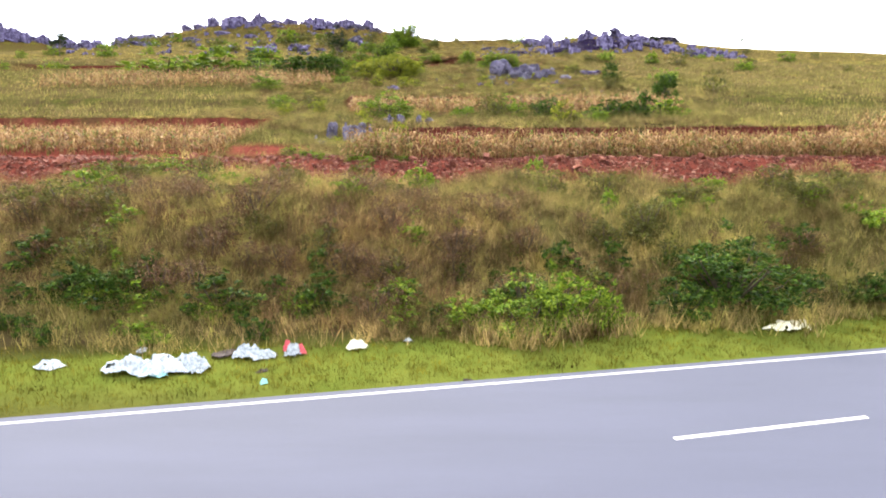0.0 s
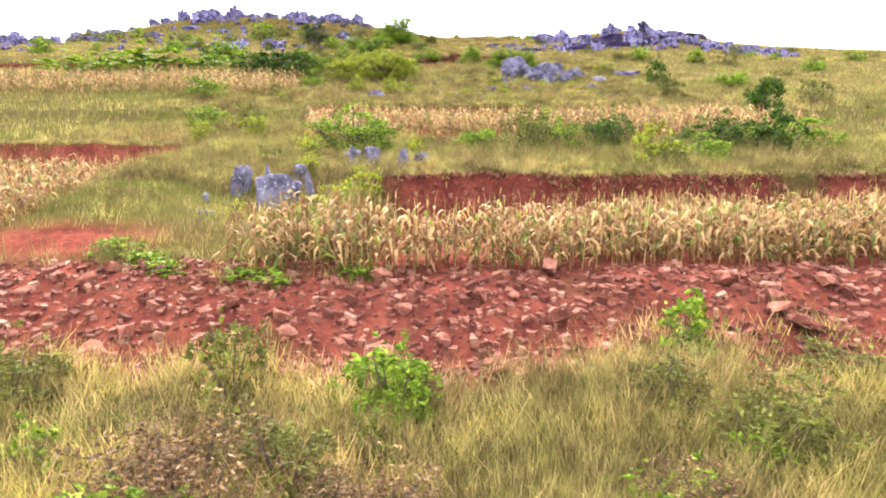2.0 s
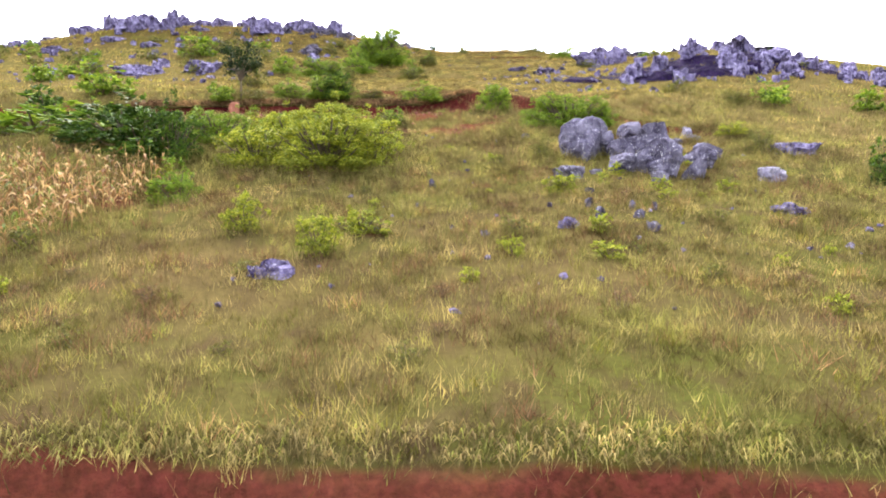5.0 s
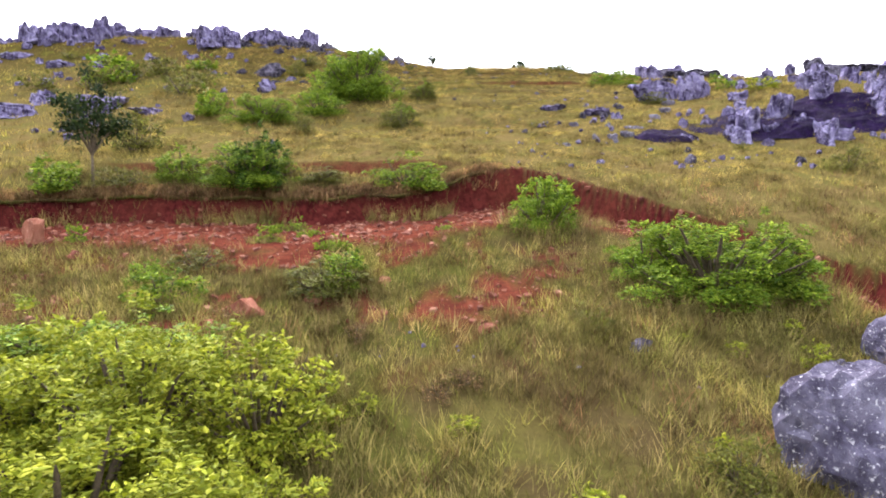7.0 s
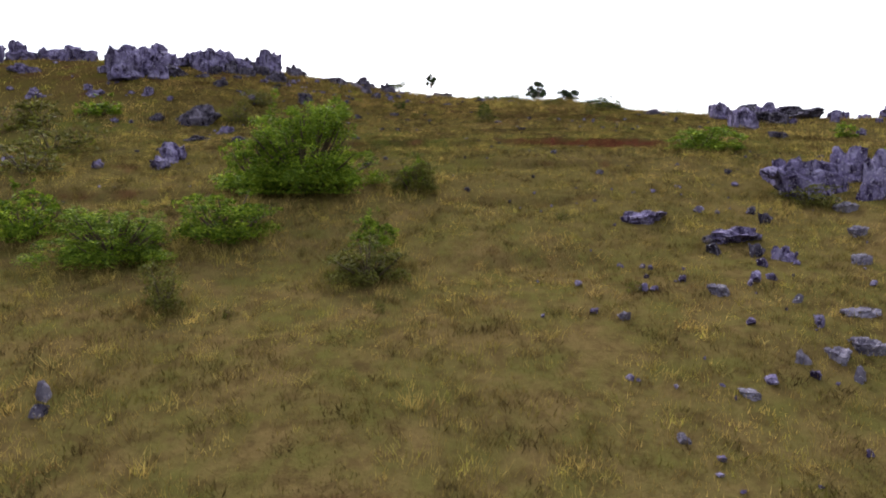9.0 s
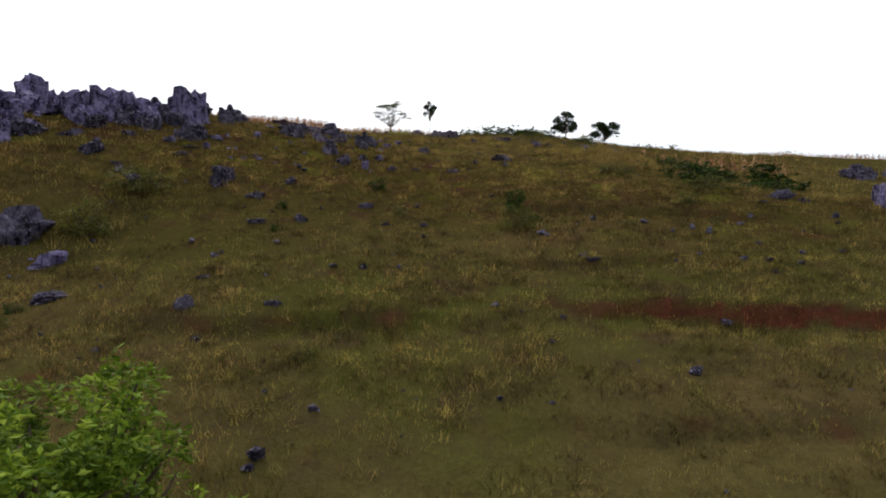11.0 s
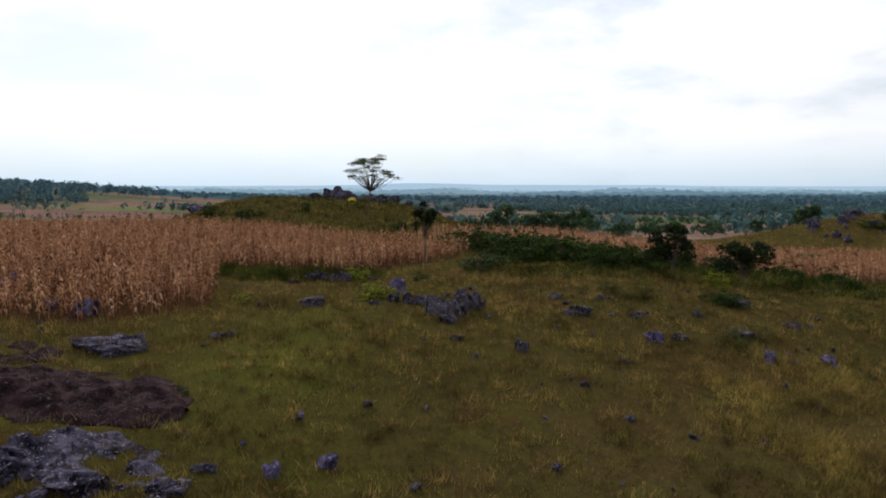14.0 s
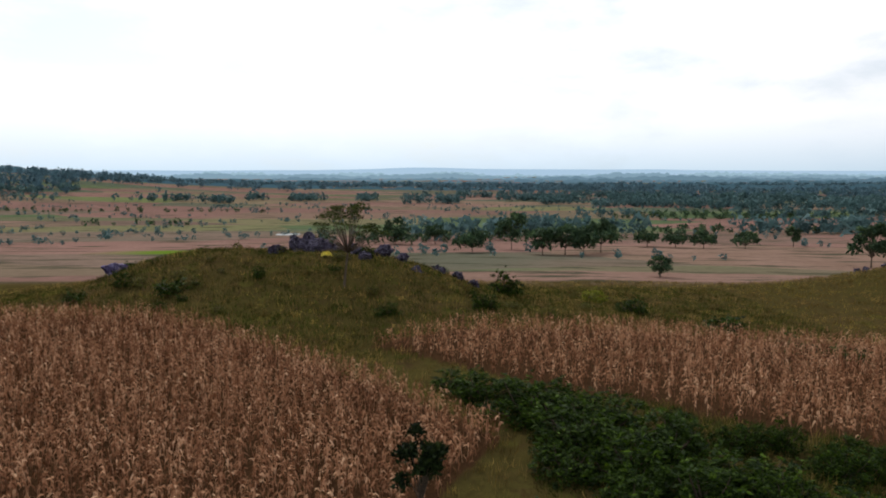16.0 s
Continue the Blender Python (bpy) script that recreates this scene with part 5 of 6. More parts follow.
rocks("dark_stone", [(33.5, 158.3, 2.5, 1.6), (38.4, 159.2, 5.7, 1.6), (19.9, 124.7, 1.02, 0.55), (24.1, 133.8, 2.5, 1.25), (-17.2, 128.7, 2.99, 1.95), (-42.4, 142.7, 2.8, 2.0),
                     (-33.3, 143.3, 3.0, 1.9), (-25.4, 142.3, 2.6, 1.7), (-19.9, 146.0, 1.6, 1.3), (-16.6, 147.5, 1.5, 1.2), (-20.0, 108.5, 2.9, 0.46), (-12.8, 124.1, 1.25, 0.42),
                     (-15.6, 123.7, 1.24, 0.33), (-38.1, 144.8, 3.0, 1.2), (-19.1, 103.6, 0.9, 0.3), (-29.5, 107.9, 5.9, 1.0), (-24.1, 109.8, 4.6, 1.0), (-54, 120.4, 4.6, 1.1), (-28.8, 111.8, 3.0, 1.0)])
rocks("dark_stone", [(-36.8, 146.9, 4.1, 1.7), (-34.0, 137.8, 2.7, 1.1), (-22.5, 138.3, 2.3, 1.2), (-28.0, 144.3, 2.6, 1.5), (-18.4, 144.5, 1.8, 1.7), (-14.8, 141.1, 1.6, 1.3),
                     (-46, 146, 3.4, 1.6), (-52, 143, 3.0, 1.3), (-60, 147, 4.0, 1.6), (-11.2, 135.0, 1.1, 0.77), (-15.3, 124.5, 1.36, 0.41), (-19.8, 128.7, 1.1, 0.75),
                     (-30, 132, 2.0, 0.9), (-37, 129, 2.6, 1.0), (-44, 133, 3.0, 1.2), (-26, 133, 1.6, 0.7), (-48, 126, 3.0, 1.0)])
rocks("dark_stone", [(-8.2, 123.2, 0.64, 0.54), (-5.7, 123.4, 0.48, 0.24), (-11.1, 135.7, 0.93, 0.93), (-8.1, 136.1, 0.63, 0.5), (-18.9, 142.4, 1.7, 1.5), (-17.4, 142.0, 1.5, 1.3), (-16.4, 143.2, 1.2, 1.5), (-19.9, 140.8, 1.0, 1.16),
                     (-18.2, 137.2, 1.31, 0.94), (-15.0, 140.7, 1.11, 0.95), (-14.6, 142.1, 0.88, 1.05), (-14.9, 148.1, 1.43, 1.37), (-17.5, 151.2, 1.05, 1.4), (-19.1, 151.8, 1.5, 1.57),
                     (-25.6, 150.3, 1.03, 1.0), (-22.4, 153.0, 1.76, 1.1), (-22.0, 155.7, 0.78, 0.8), (-15.3, 162.3, 1.34, 0.63), 
                     (-10.4, 146.8, 1.13, 0.76), (-7.3, 142.4, 0.78, 0.78)])
rocks("dark_stone", [(-6.2, 140.7, 0.74, 0.63), (-3.4, 126.3, 0.32, 0.26), (4.4, 127.2, 0.48, 0.21), (-8.4, 125.4, 0.46, 0.19), (-6.6, 131.6, 0.56, 0.38), (-9.2, 134.1, 0.75, 0.37),
                     (15.9, 136.6, 1.38, 0.69), (12.8, 133.6, 0.33, 0.29), (3.0, 147.4, 1.3, 0.6), (16.7, 136.3, 0.59, 0.36), (14.4, 135.6, 0.53, 0.22), (-7.4, 122.0, 0.26, 0.37),
                     (-8.8, 127.6, 0.31, 0.19), (-1.5, 130.0, 0.21, 0.24), (-16.4, 136.1, 0.58, 0.27), (-8.4, 131.2, 0.67, 0.26), (-4.2, 134.1, 0.5, 0.33), (-3.1, 131.6, 0.38, 0.19),
                     (-14.2, 139.5, 0.91, 0.25)])
rocks("dark_stone", [(-7.4, 142.8, 0.88, 1.02), (-6.2, 141.5, 0.59, 0.54), (-10.3, 145.9, 1.38, 0.86), (-10.4, 150.7, 1.49, 0.77), (-14.4, 146.4, 1.05, 1.4),
                     (-12.3, 158.2, 2.2, 0.55), (-20.8, 166.5, 1.04, 0.69), (-16.8, 163.0, 0.82, 0.44), (-0.3, 142.2, 0.99, 0.3), (-2.3, 141.8, 0.41, 0.22), (-2.0, 149.8, 0.74, 0.5),
                     (-3.3, 168.8, 1.1, 0.73), (7.6, 163.6, 0.97, 0.45), (11.6, 162.0, 0.8, 0.49), (14.2, 162.5, 0.94, 0.44), (-5.4, 142.3, 0.43, 0.43), (-5.8, 145.9, 0.69, 0.69),
                     (-8.4, 148.0, 1.5, 1.3), (-5.9, 147.4, 1.2, 1.2)])
rocks("black_stone", [(-1.1, 164.9, 1.3, 1.2), (-0.4, 165.5, 0.9, 1.0), (0.1, 166.2, 1.1, 1.2), (0.5, 166.6, 0.5, 0.8), (-0.3, 166.8, 0.9, 1.2), (-1.5, 166.6, 0.8, 0.8), (-2.1, 166.9, 0.9, 0.65), (-2.8, 167.1, 0.8, 0.7), (-3.5, 167.2, 0.6, 0.5), (-0.9, 164.3, 0.7, 0.5), (-6.5, 171.1, 0.95, 0.85),
                     (-7.8, 171.2, 1.1, 0.85), (-6.9, 166.0, 0.95, 0.5), (5.0, 166.0, 1.24, 0.62), (4.3, 168.4, 0.82, 0.36), (7.8, 166.2, 0.83, 0.42), (7.7, 164.1, 0.53, 0.38),
                     (8.7, 163.9, 0.75, 0.49), (11.7, 164.4, 1.05, 0.43), (13.6, 169.1, 1.17, 0.47), (14.9, 166.5, 0.93, 0.46), (1.9, 161.6, 0.58, 0.6), (-0.6, 162.2, 0.59, 0.28),
                     (-4.3, 166.6, 0.51, 0.3), (6.6, 168.3, 0.81, 0.32), (-8.8, 170.4, 0.58, 0.34), (10.6, 166.9, 0.51, 0.39), (-5.0, 172.3, 0.94, 0.26)],
      label="dark lichen-spotted limestone rock in short grass")
rocks("dark_stone", [(-14.7, 221.0, 3.6, 2.3), (-16.8, 218.0, 1.6, 1.2), (-10.2, 220, 1.7, 1.3), (-7.5, 221, 2.2, 1.5), (-5.5, 219.5, 1.4, 1.2), (-8.8, 217.5, 1.3, 1.0), (-2.2, 221, 1.2, 1.2),
                     (-0.3, 222, 1.4, 1.2), (1.2, 221, 1.1, 1.1), (-4.0, 216.5, 1.0, 0.8), (-31, 216.5, 2.2, 1.2), (-12.6, 222.5, 1.8, 1.5)], label="dark rock on top of the grassy mound")


def slab(x, y, wide, deep, seed, mat="slab", bumps=1.0):
    """A bare sheet of dark rock that follows the slope."""
    u, v = np.meshgrid(np.linspace(-0.5, 0.5, 60), np.linspace(-0.5, 0.5, 36))
    px, py = x + u * wide, y + v * deep
    d = np.hypot(u, v) * 2 * (1 + 0.3 * rough(u * 4, v * 4, 1.0, seed, 2))
    lift = 0.22 + 0.16 * bumps * rough(px, py, 1.8, seed, 3) + 0.1 * bumps * rough(px, py, 0.45, seed + 1, 3)
    pz = land(px, py)[0] + np.where(d < 1, lift * np.clip(3 * (1 - d), 0, 1), -0.25)
    g = np.arange(60 * 36).reshape(36, 60)
    f = np.stack([g[:-1, :-1], g[:-1, 1:], g[1:, 1:], g[1:, :-1]], -1).reshape(-1, 4)
    me = mesh_of("rock_slab", np.stack([px, py, pz], -1).reshape(-1, 3), f, M[mat])
    tagged(new("rock_slab", me), "bare dark purple grey rock sheet on the slope", "rock", "bare rock sheets")


# sheets in the default slab colour carry the outcrop's shade in it
slab(20.5, 101.0, 17, 5.5, 3, bumps=2.2)
slab(11.2, 99.4, 3.4, 2.2, 5)
slab(31, 103.5, 12, 5, 6)
slab(-11.6, 154.8, 7, 4, 8, "crust", 2.6)
slab(-16.2, 157.8, 6, 2.6, 9, "crust", 2.4)
slab(-9.3, 151.6, 3.6, 2.6, 10, "crag_stone", 2.4)


def scattered_rocks(kind, count, box, wide, flat, seed, keep=lambda x, y: True):
    p = random.Random(seed)
    out = []
    while len(out) < count:
        x, y = p.uniform(box[0], box[1]), p.uniform(box[2], box[3])
        if keep(x, y):
            w = wide[0] + (wide[1] - wide[0]) * p.random() ** 2
            out.append((x, y, w, w * p.uniform(*flat)))
    rocks(kind, out)


joined_rocks("ridge_rocks", "jagged dark rocks along the ridge", "dark_stone", 230, (-100, -15, 137, 151), (0.8, 3.6), (0.4, 0.85), 3, lambda x, y: rough(np.array([x]), np.array([y]), 6, 77, 2)[0] > -0.05, "jagged")
joined_rocks("slope_rocks", "dark rocks strewn over the upper slope", "dark_stone", 170, (-62, -14, 100, 142), (0.25, 1.5), (0.3, 0.6), 4, shape="jagged")
joined_rocks("outcrop_rocks", "broken dark rocks of the outcrop", "dark_stone", 170, (14, 46, 97, 118), (0.4, 2.2), (0.4, 0.75), 5, lambda x, y: abs(y - 98 - 0.3 * (x - 14)) < 8, "jagged")
joined_rocks("skyline_rocks", "dark rocks on the skyline", "dark_stone", 26, (18, 48, 128, 142), (0.6, 2.6), (0.4, 0.7), 6, shape="jagged")
joined_rocks("loose_stones", "small grey stones strewn in the grass", "dark_stone", 110, (2, 18, 93, 114), (0.1, 0.45), (0.4, 0.8), 7)
joined_rocks("loose_stones", "small dark stones in the short grass", "crag_stone", 420, (-18, 20, 112, 172), (0.08, 0.42), (0.3, 0.7), 8)
joined_rocks("loose_stones", "small dark stones in the dry grass", "dark_stone", 90, (-6, 14, 58, 80), (0.08, 0.3), (0.3, 0.7), 18)
joined_rocks("loose_rocks", "dark broken rocks round the outcrop", "dark_stone", 60, (-14, -3, 138, 154), (0.2, 0.8), (0.25, 0.5), 9, shape="jagged")
scattered_rocks("dark_stone", 24, (-11.2, -5.6, 145.5, 152), (0.5, 1.5), (0.3, 0.6), 19)
scattered_rocks("dark_stone", 20, (-24, -13, 138, 152), (0.5, 1.6), (0.3, 0.6), 20)
joined_rocks("hill_rocks", "dark rocks on a low hill beyond the maize", "crag_stone", 60, (52, 84, 226, 246), (0.6, 2.4), (0.35, 0.7), 22, shape="jagged")
scattered_rocks("limestone", 12, (5, 13, 70, 79), (0.4, 1.2), (0.5, 0.8), 10)

# ---- shrubs ----
shrubs("green", [(2.1, 14.8, 2.2, 1.3), (4.1, 15.4, 1.2, 1.1), (-1.2, 15.5, 1.53, 0.84), (-3.4, 14.8, 0.94, 0.54), (-6.8, 13.7, 1.0, 0.4), (-0.8, 14.8, 1.0, 0.5), (-2.9, 19.9, 1.22, 0.76), (-0.7, 22.7, 1.2, 0.95), (-10.5, 24.6, 2.5, 0.9),
                 (-10.7, 19.5, 1.74, 1.02), (2.2, 21.1, 0.95, 0.56), (-8.6, 17.0, 1.0, 0.62), (3.0, 15.2, 1.6, 1.4), (0.9, 14.8, 1.1, 0.7), (-3.3, 26.3, 1.0, 0.4), (-1.6, 26.5, 0.8, 0.35), (-5.6, 27.0, 1.1, 0.45), (-6.4, 27.5, 0.9, 0.35), (-5.0, 26.4, 0.7, 0.3)])
shrubs("dark", [(-5.2, 14.5, 1.5, 0.75), (-8.4, 14.5, 1.43, 0.78), (-9.9, 15.4, 1.52, 0.83), (7.9, 16.6, 3.1, 1.9), (6.2, 16.1, 1.4, 1.0), (9.9, 17.2, 1.5, 0.9), (-12.0, 14.5, 2.0, 1.2), (6.3, 40.2, 2.0, 1.45), (11.7, 38.0, 1.72, 1.64), (10.3, 39.4, 3.0, 1.3)])
shrubs("olive", [(-5.4, 22.4, 1.53, 1.02), (-6.2, 19.3, 1.58, 0.86), (-2.8, 23.1, 1.05, 1.05), (2.9, 38.3, 1.8, 1.7), (-9.3, 46.6, 1.65, 1.4), (3.8, 22.5, 1.3, 0.6), (8.5, 21.5, 2.0, 0.8),
                 (12.5, 22.0, 2.2, 0.8), (5.5, 24.0, 1.6, 0.5), (15, 24, 2.0, 0.7), (-8.2, 22.5, 1.5, 0.9), (-11.2, 22.5, 2.0, 1.0), (6.0, 19.3, 1.4, 0.6)])
shrubs("green", [(-3.3, 38.4, 3.2, 1.7), (1.3, 39.2, 1.4, 1.05), (3.8, 39.4, 2.3, 1.5), (1.4, 41.5, 1.6, 0.6), (5.6, 43.0, 1.51, 0.63), (-12.0, 48.1, 1.79, 1.3), (-16.1, 59.5, 2.48, 1.4),
                 (-8.4, 91.3, 4.0, 1.8), (22.8, 67.5, 3.2, 1.6), (8.5, 36.8, 2.4, 0.9), (13.5, 40, 2.6, 1.2)])
shrubs("lime", [(6.5, 35.3, 1.48, 1.28), (-10.4, 43.3, 1.31, 0.91), (-3.7, 61.8, 1.28, 1.14), (1.7, 62.1, 0.56, 0.5), (4.2, 61.6, 0.99, 0.5), (-8.5, 44.5, 1.2, 1.0), (4.5, 64.0, 0.84, 0.59),
                (8.2, 69.4, 0.91, 0.52), (15.4, 79.7, 1.51, 0.76), (-2.8, 63.8, 1.82, 0.74), (8.1, 68.4, 0.73, 0.36), (-6.3, 63.8, 1.32, 1.16), (9.8, 73.4, 1.0, 0.5),
                (4.2, 68.9, 1.32, 0.82), (2.0, 74.2, 0.76, 0.44), (20.5, 108, 2.2, 0.9), (-1.0, 37.6, 0.6, 0.7), (-4.4, 36.8, 0.9, 0.8), (-2.6, 31.4, 0.9, 0.7), (-2.1, 32.3, 0.8, 0.75), (-3.0, 30.2, 1.0, 0.5), (-3.9, 34.2, 0.8, 0.6), (-5.0, 30.6, 0.8, 0.4)])
shrubs("lime", [(-5.3, 71.8, 4.6, 2.3), (-8.4, 72.3, 3.0, 2.0), (-3.4, 72.6, 2.4, 1.6), (-5.6, 74.6, 4.2, 2.3), (-3.6, 75.2, 2.8, 1.9), (-7.6, 75.4, 3.2, 2.1), (6.5, 75.8, 1.18, 1.08), (4.3, 75.2, 0.56, 0.56)])
shrubs("dark", [(-12.5, 73.4, 2.6, 2.6), (-16.8, 76.8, 7.1, 2.2), (-23.6, 82.8, 2.5, 2.0), (-14.4, 74.4, 4.2, 2.3),
                (-7.9, 91.2, 2.65, 2.2), (17.6, 69.7, 2.0, 2.1)])
shrubs("green", [(-11.5, 76.5, 3.6, 1.9), (-28.0, 76.7, 8.0, 2.5), (-33, 78, 7, 2.4), (-7.3, 76.4, 5.0, 1.5), (-22, 78.5, 6.0, 1.8), (-10.3, 68.6, 2.2, 1.6), (6.9, 81.2, 4.4, 2.1), (5.3, 82.5, 2.4, 1.4), (2.9, 85.9, 2.0, 1.5), (-1.9, 91.4, 2.9, 1.35),
                 (-11.5, 92.4, 2.28, 1.46), (-3.1, 82.0, 1.5, 1.05), (-7.4, 80.8, 1.54, 0.98), (-8.4, 82.0, 1.18, 0.74), (-16.0, 91.0, 2.47, 1.35), (8.6, 81.6, 2.6, 1.6), (3.1, 86.6, 1.79, 1.73)])
shrubs("olive", [(4.3, 74.5, 1.2, 1.03), (2.0, 64.2, 1.03, 0.52), (-5.3, 91.9, 2.0, 0.6), (-7.5, 83.3, 1.77, 0.64), (-3.6, 81.7, 2.3, 0.8), (-20.3, 115.3, 3.28, 1.55),
                 (-2.9, 104.3, 2.4, 1.3), (-8.4, 102.4, 1.42, 1.31), (-13.5, 91.6, 2.0, 0.9), (-1.9, 112.7, 1.94, 1.5), (-21.1, 118.7, 3.2, 1.74), (-25.6, 125.3, 2.8, 1.7), (2.3, 131.2, 1.26, 1.1)])
shrubs("green", [(-11.6, 105.6, 4.0, 1.8), (-8.3, 107.5, 3.0, 2.0), (-15.5, 107.5, 2.2, 1.85), (-3.0, 107.0, 1.5, 1.2), (13.6, 120.3, 3.5, 1.4), (-28.3, 120.1, 4.0, 2.5), (-23.5, 128.3, 3.0, 1.3),
                 (24.9, 126.5, 1.8, 0.9), (21.8, 116.7, 2.1, 0.85), (-1.8, 113.5, 1.2, 1.3)])
shrubs("green", [(-6.6, 112.3, 5.4, 3.9), (-8.4, 112.8, 3.0, 2.8)])
shrubs("olive", [(-15.5, 109.5, 1.2, 0.8), (-27.2, 123.1, 2.46, 2.4), (10.5, 134.7, 1.07, 0.8), (8.9, 141.3, 1.9, 0.65), (12.5, 138.0, 2.6, 0.8), (14.0, 110.5, 2.4, 0.9)])
shrubs("hedge", [(2.5, 133.9, 1.16, 1.16), (-4.0, 136.8, 0.88, 0.6), (13.0, 140.4, 3.4, 1.15), (13.2, 146.2, 3.45, 0.94), (12.7, 168.9, 2.08, 0.7), (1.5, 175.9, 3.2, 1.05), (-2.4, 172.5, 1.05, 0.47),
                (16.5, 148.5, 3.5, 1.3), (19.5, 145.5, 3.5, 1.4), (15.5, 150.5, 2.6, 1.1), (18.2, 152.8, 3.0, 1.3), (20.4, 155.5, 3.0, 1.2), (17.0, 157.0, 2.4, 0.9), (22.3, 150, 3.2, 1.4), (24.5, 156, 3.6, 1.3), (14.9, 146, 2.2, 1.0), (3.1, 132.4, 0.59, 0.45), (4.3, 221.5, 3.2, 2.5), (-22.9, 208.5, 3.0, 1.3)])
shrubs("hedge", [(0.4, 188.5, 3.0, 1.5), (2.0, 186.0, 3.6, 1.9), (3.6, 183.2, 3.6, 2.0), (5.2, 180.6, 3.4, 1.9), (6.8, 178.0, 3.2, 1.7), (8.4, 176.0, 2.4, 1.3), (-1.2, 190.4, 2.2, 1.0),
                (3.9, 187.2, 3.0, 1.4), (5.4, 184.6, 3.4, 1.6), (7.0, 182.0, 3.4, 1.7), (8.7, 179.6, 3.4, 1.5), (10.4, 177.4, 3.0, 1.3), (4.6, 178.6, 2.6, 1.2), (2.8, 181.0, 2.4, 1.2), (30.4, 195.0, 4.5, 1.2), (20.8, 208.7, 4.1, 1.5), (26.1, 202.0, 3.6, 1.0), (66, 232, 4.0, 1.8), (60, 230, 3.0, 1.2), (15.5, 216, 3.0, 1.6), (24, 204.5, 3.4, 1.1)])
shrubs("lime", [(-4.5, 167.8, 1.6, 0.7), (-5.8, 171.8, 1.4, 0.8), (13.8, 172.5, 1.6, 0.9), (-10.3, 166.2, 1.0, 0.4), (13.5, 223, 2.6, 1.3)])

# weeds and low shrubs all over the bank and the slopes
q = random.Random(21)


def scatter(kind, count, box, wide, keep=lambda x, y: True):
    out = []
    while len(out) < count:
        x, y = q.uniform(box[0], box[1]), q.uniform(box[2], box[3])
        if keep(x, y):
            w = q.uniform(*wide)
            out.append((x, y, w, w * q.uniform(0.5, 0.85)))
    shrubs(kind, out)


scatter("green", 20, (-13, 14, 14, 24), (0.4, 0.95), lambda x, y: y > bank_foot(x) + 0.2)
scatter("dark", 46, (-13, 14, 14, 21), (0.4, 1.2), lambda x, y: 0.2 < y - bank_foot(x) < 2.6)
scatter("olive", 36, (-14, 15, 14, 24.5), (0.6, 1.6), lambda x, y: y > bank_foot(x) + 0.2)
scatter("green", 22, (-13, 14, 20, 24.5), (0.4, 1.1))
scatter("brown", 60, (-14, 3, 14.5, 21), (0.7, 1.6), lambda x, y: y > bank_foot(x) + 0.4)
scatter("brown", 10, (2, 15, 16, 20), (0.6, 1.4), lambda x, y: y > bank_foot(x) + 0.6)
scatter("green", 30, (-13, 5, 13, 18), (0.25, 0.6), lambda x, y: 0.0 < y - bank_foot(x) < 1.6)
scatter("dark", 30, (-13, 12, 13, 18), (0.3, 0.8), lambda x, y: 0.2 < y - bank_foot(x) < 2.2)
scatter("lime", 14, (-12, 14, 54, 80), (0.3, 0.8))
scatter("olive", 16, (-14, 16, 34, 42), (0.4, 1.0))
scatter("olive", 30, (-14, 16, 54, 84), (0.4, 1.0))
scatter("brown", 44, (-12, 13, 56, 84), (0.35, 0.9))
scatter("brown", 14, (-10, 12, 34, 42), (0.4, 0.9))
scatter("lime", 24, (-12, 13, 34, 84), (0.25, 0.6))
scatter("green", 12, (-12, 3, 79, 90), (0.3, 0.8))
scatter("olive", 26, (-60, -14, 94, 136), (1.2, 2.8))
scatter("green", 18, (-60, -14, 74, 132), (1.4, 3.2))
scatter("olive", 16, (14, 60, 56, 112), (1.0, 2.4))
scatter("green", 9, (16, 60, 56, 100), (1.2, 2.6))
scatter("olive", 18, (-18, 18, 94, 135), (0.3, 0.8))
scatter("hedge", 10, (-16, 18, 120, 165), (0.25, 0.6))
scatter("hedge", 12, (3, 22, 174, 181), (0.5, 1.2), lambda x, y: (abs(x - 14) > 4.5) and off_fields(np.array([x]), np.array([y]))[0])
scatter("olive", 14, (3, 24, 160, 180), (0.6, 1.4))
scatter("hedge", 16, (-32, 6, 205, 223), (0.8, 1.8))
scatter("olive", 22, (-34, 14, 204, 226), (0.7, 1.7))
scatter("hedge", 34, (7, 26, 177, 185), (0.8, 2.1), lambda x, y: off_fields(np.array([x]), np.array([y]))[0])


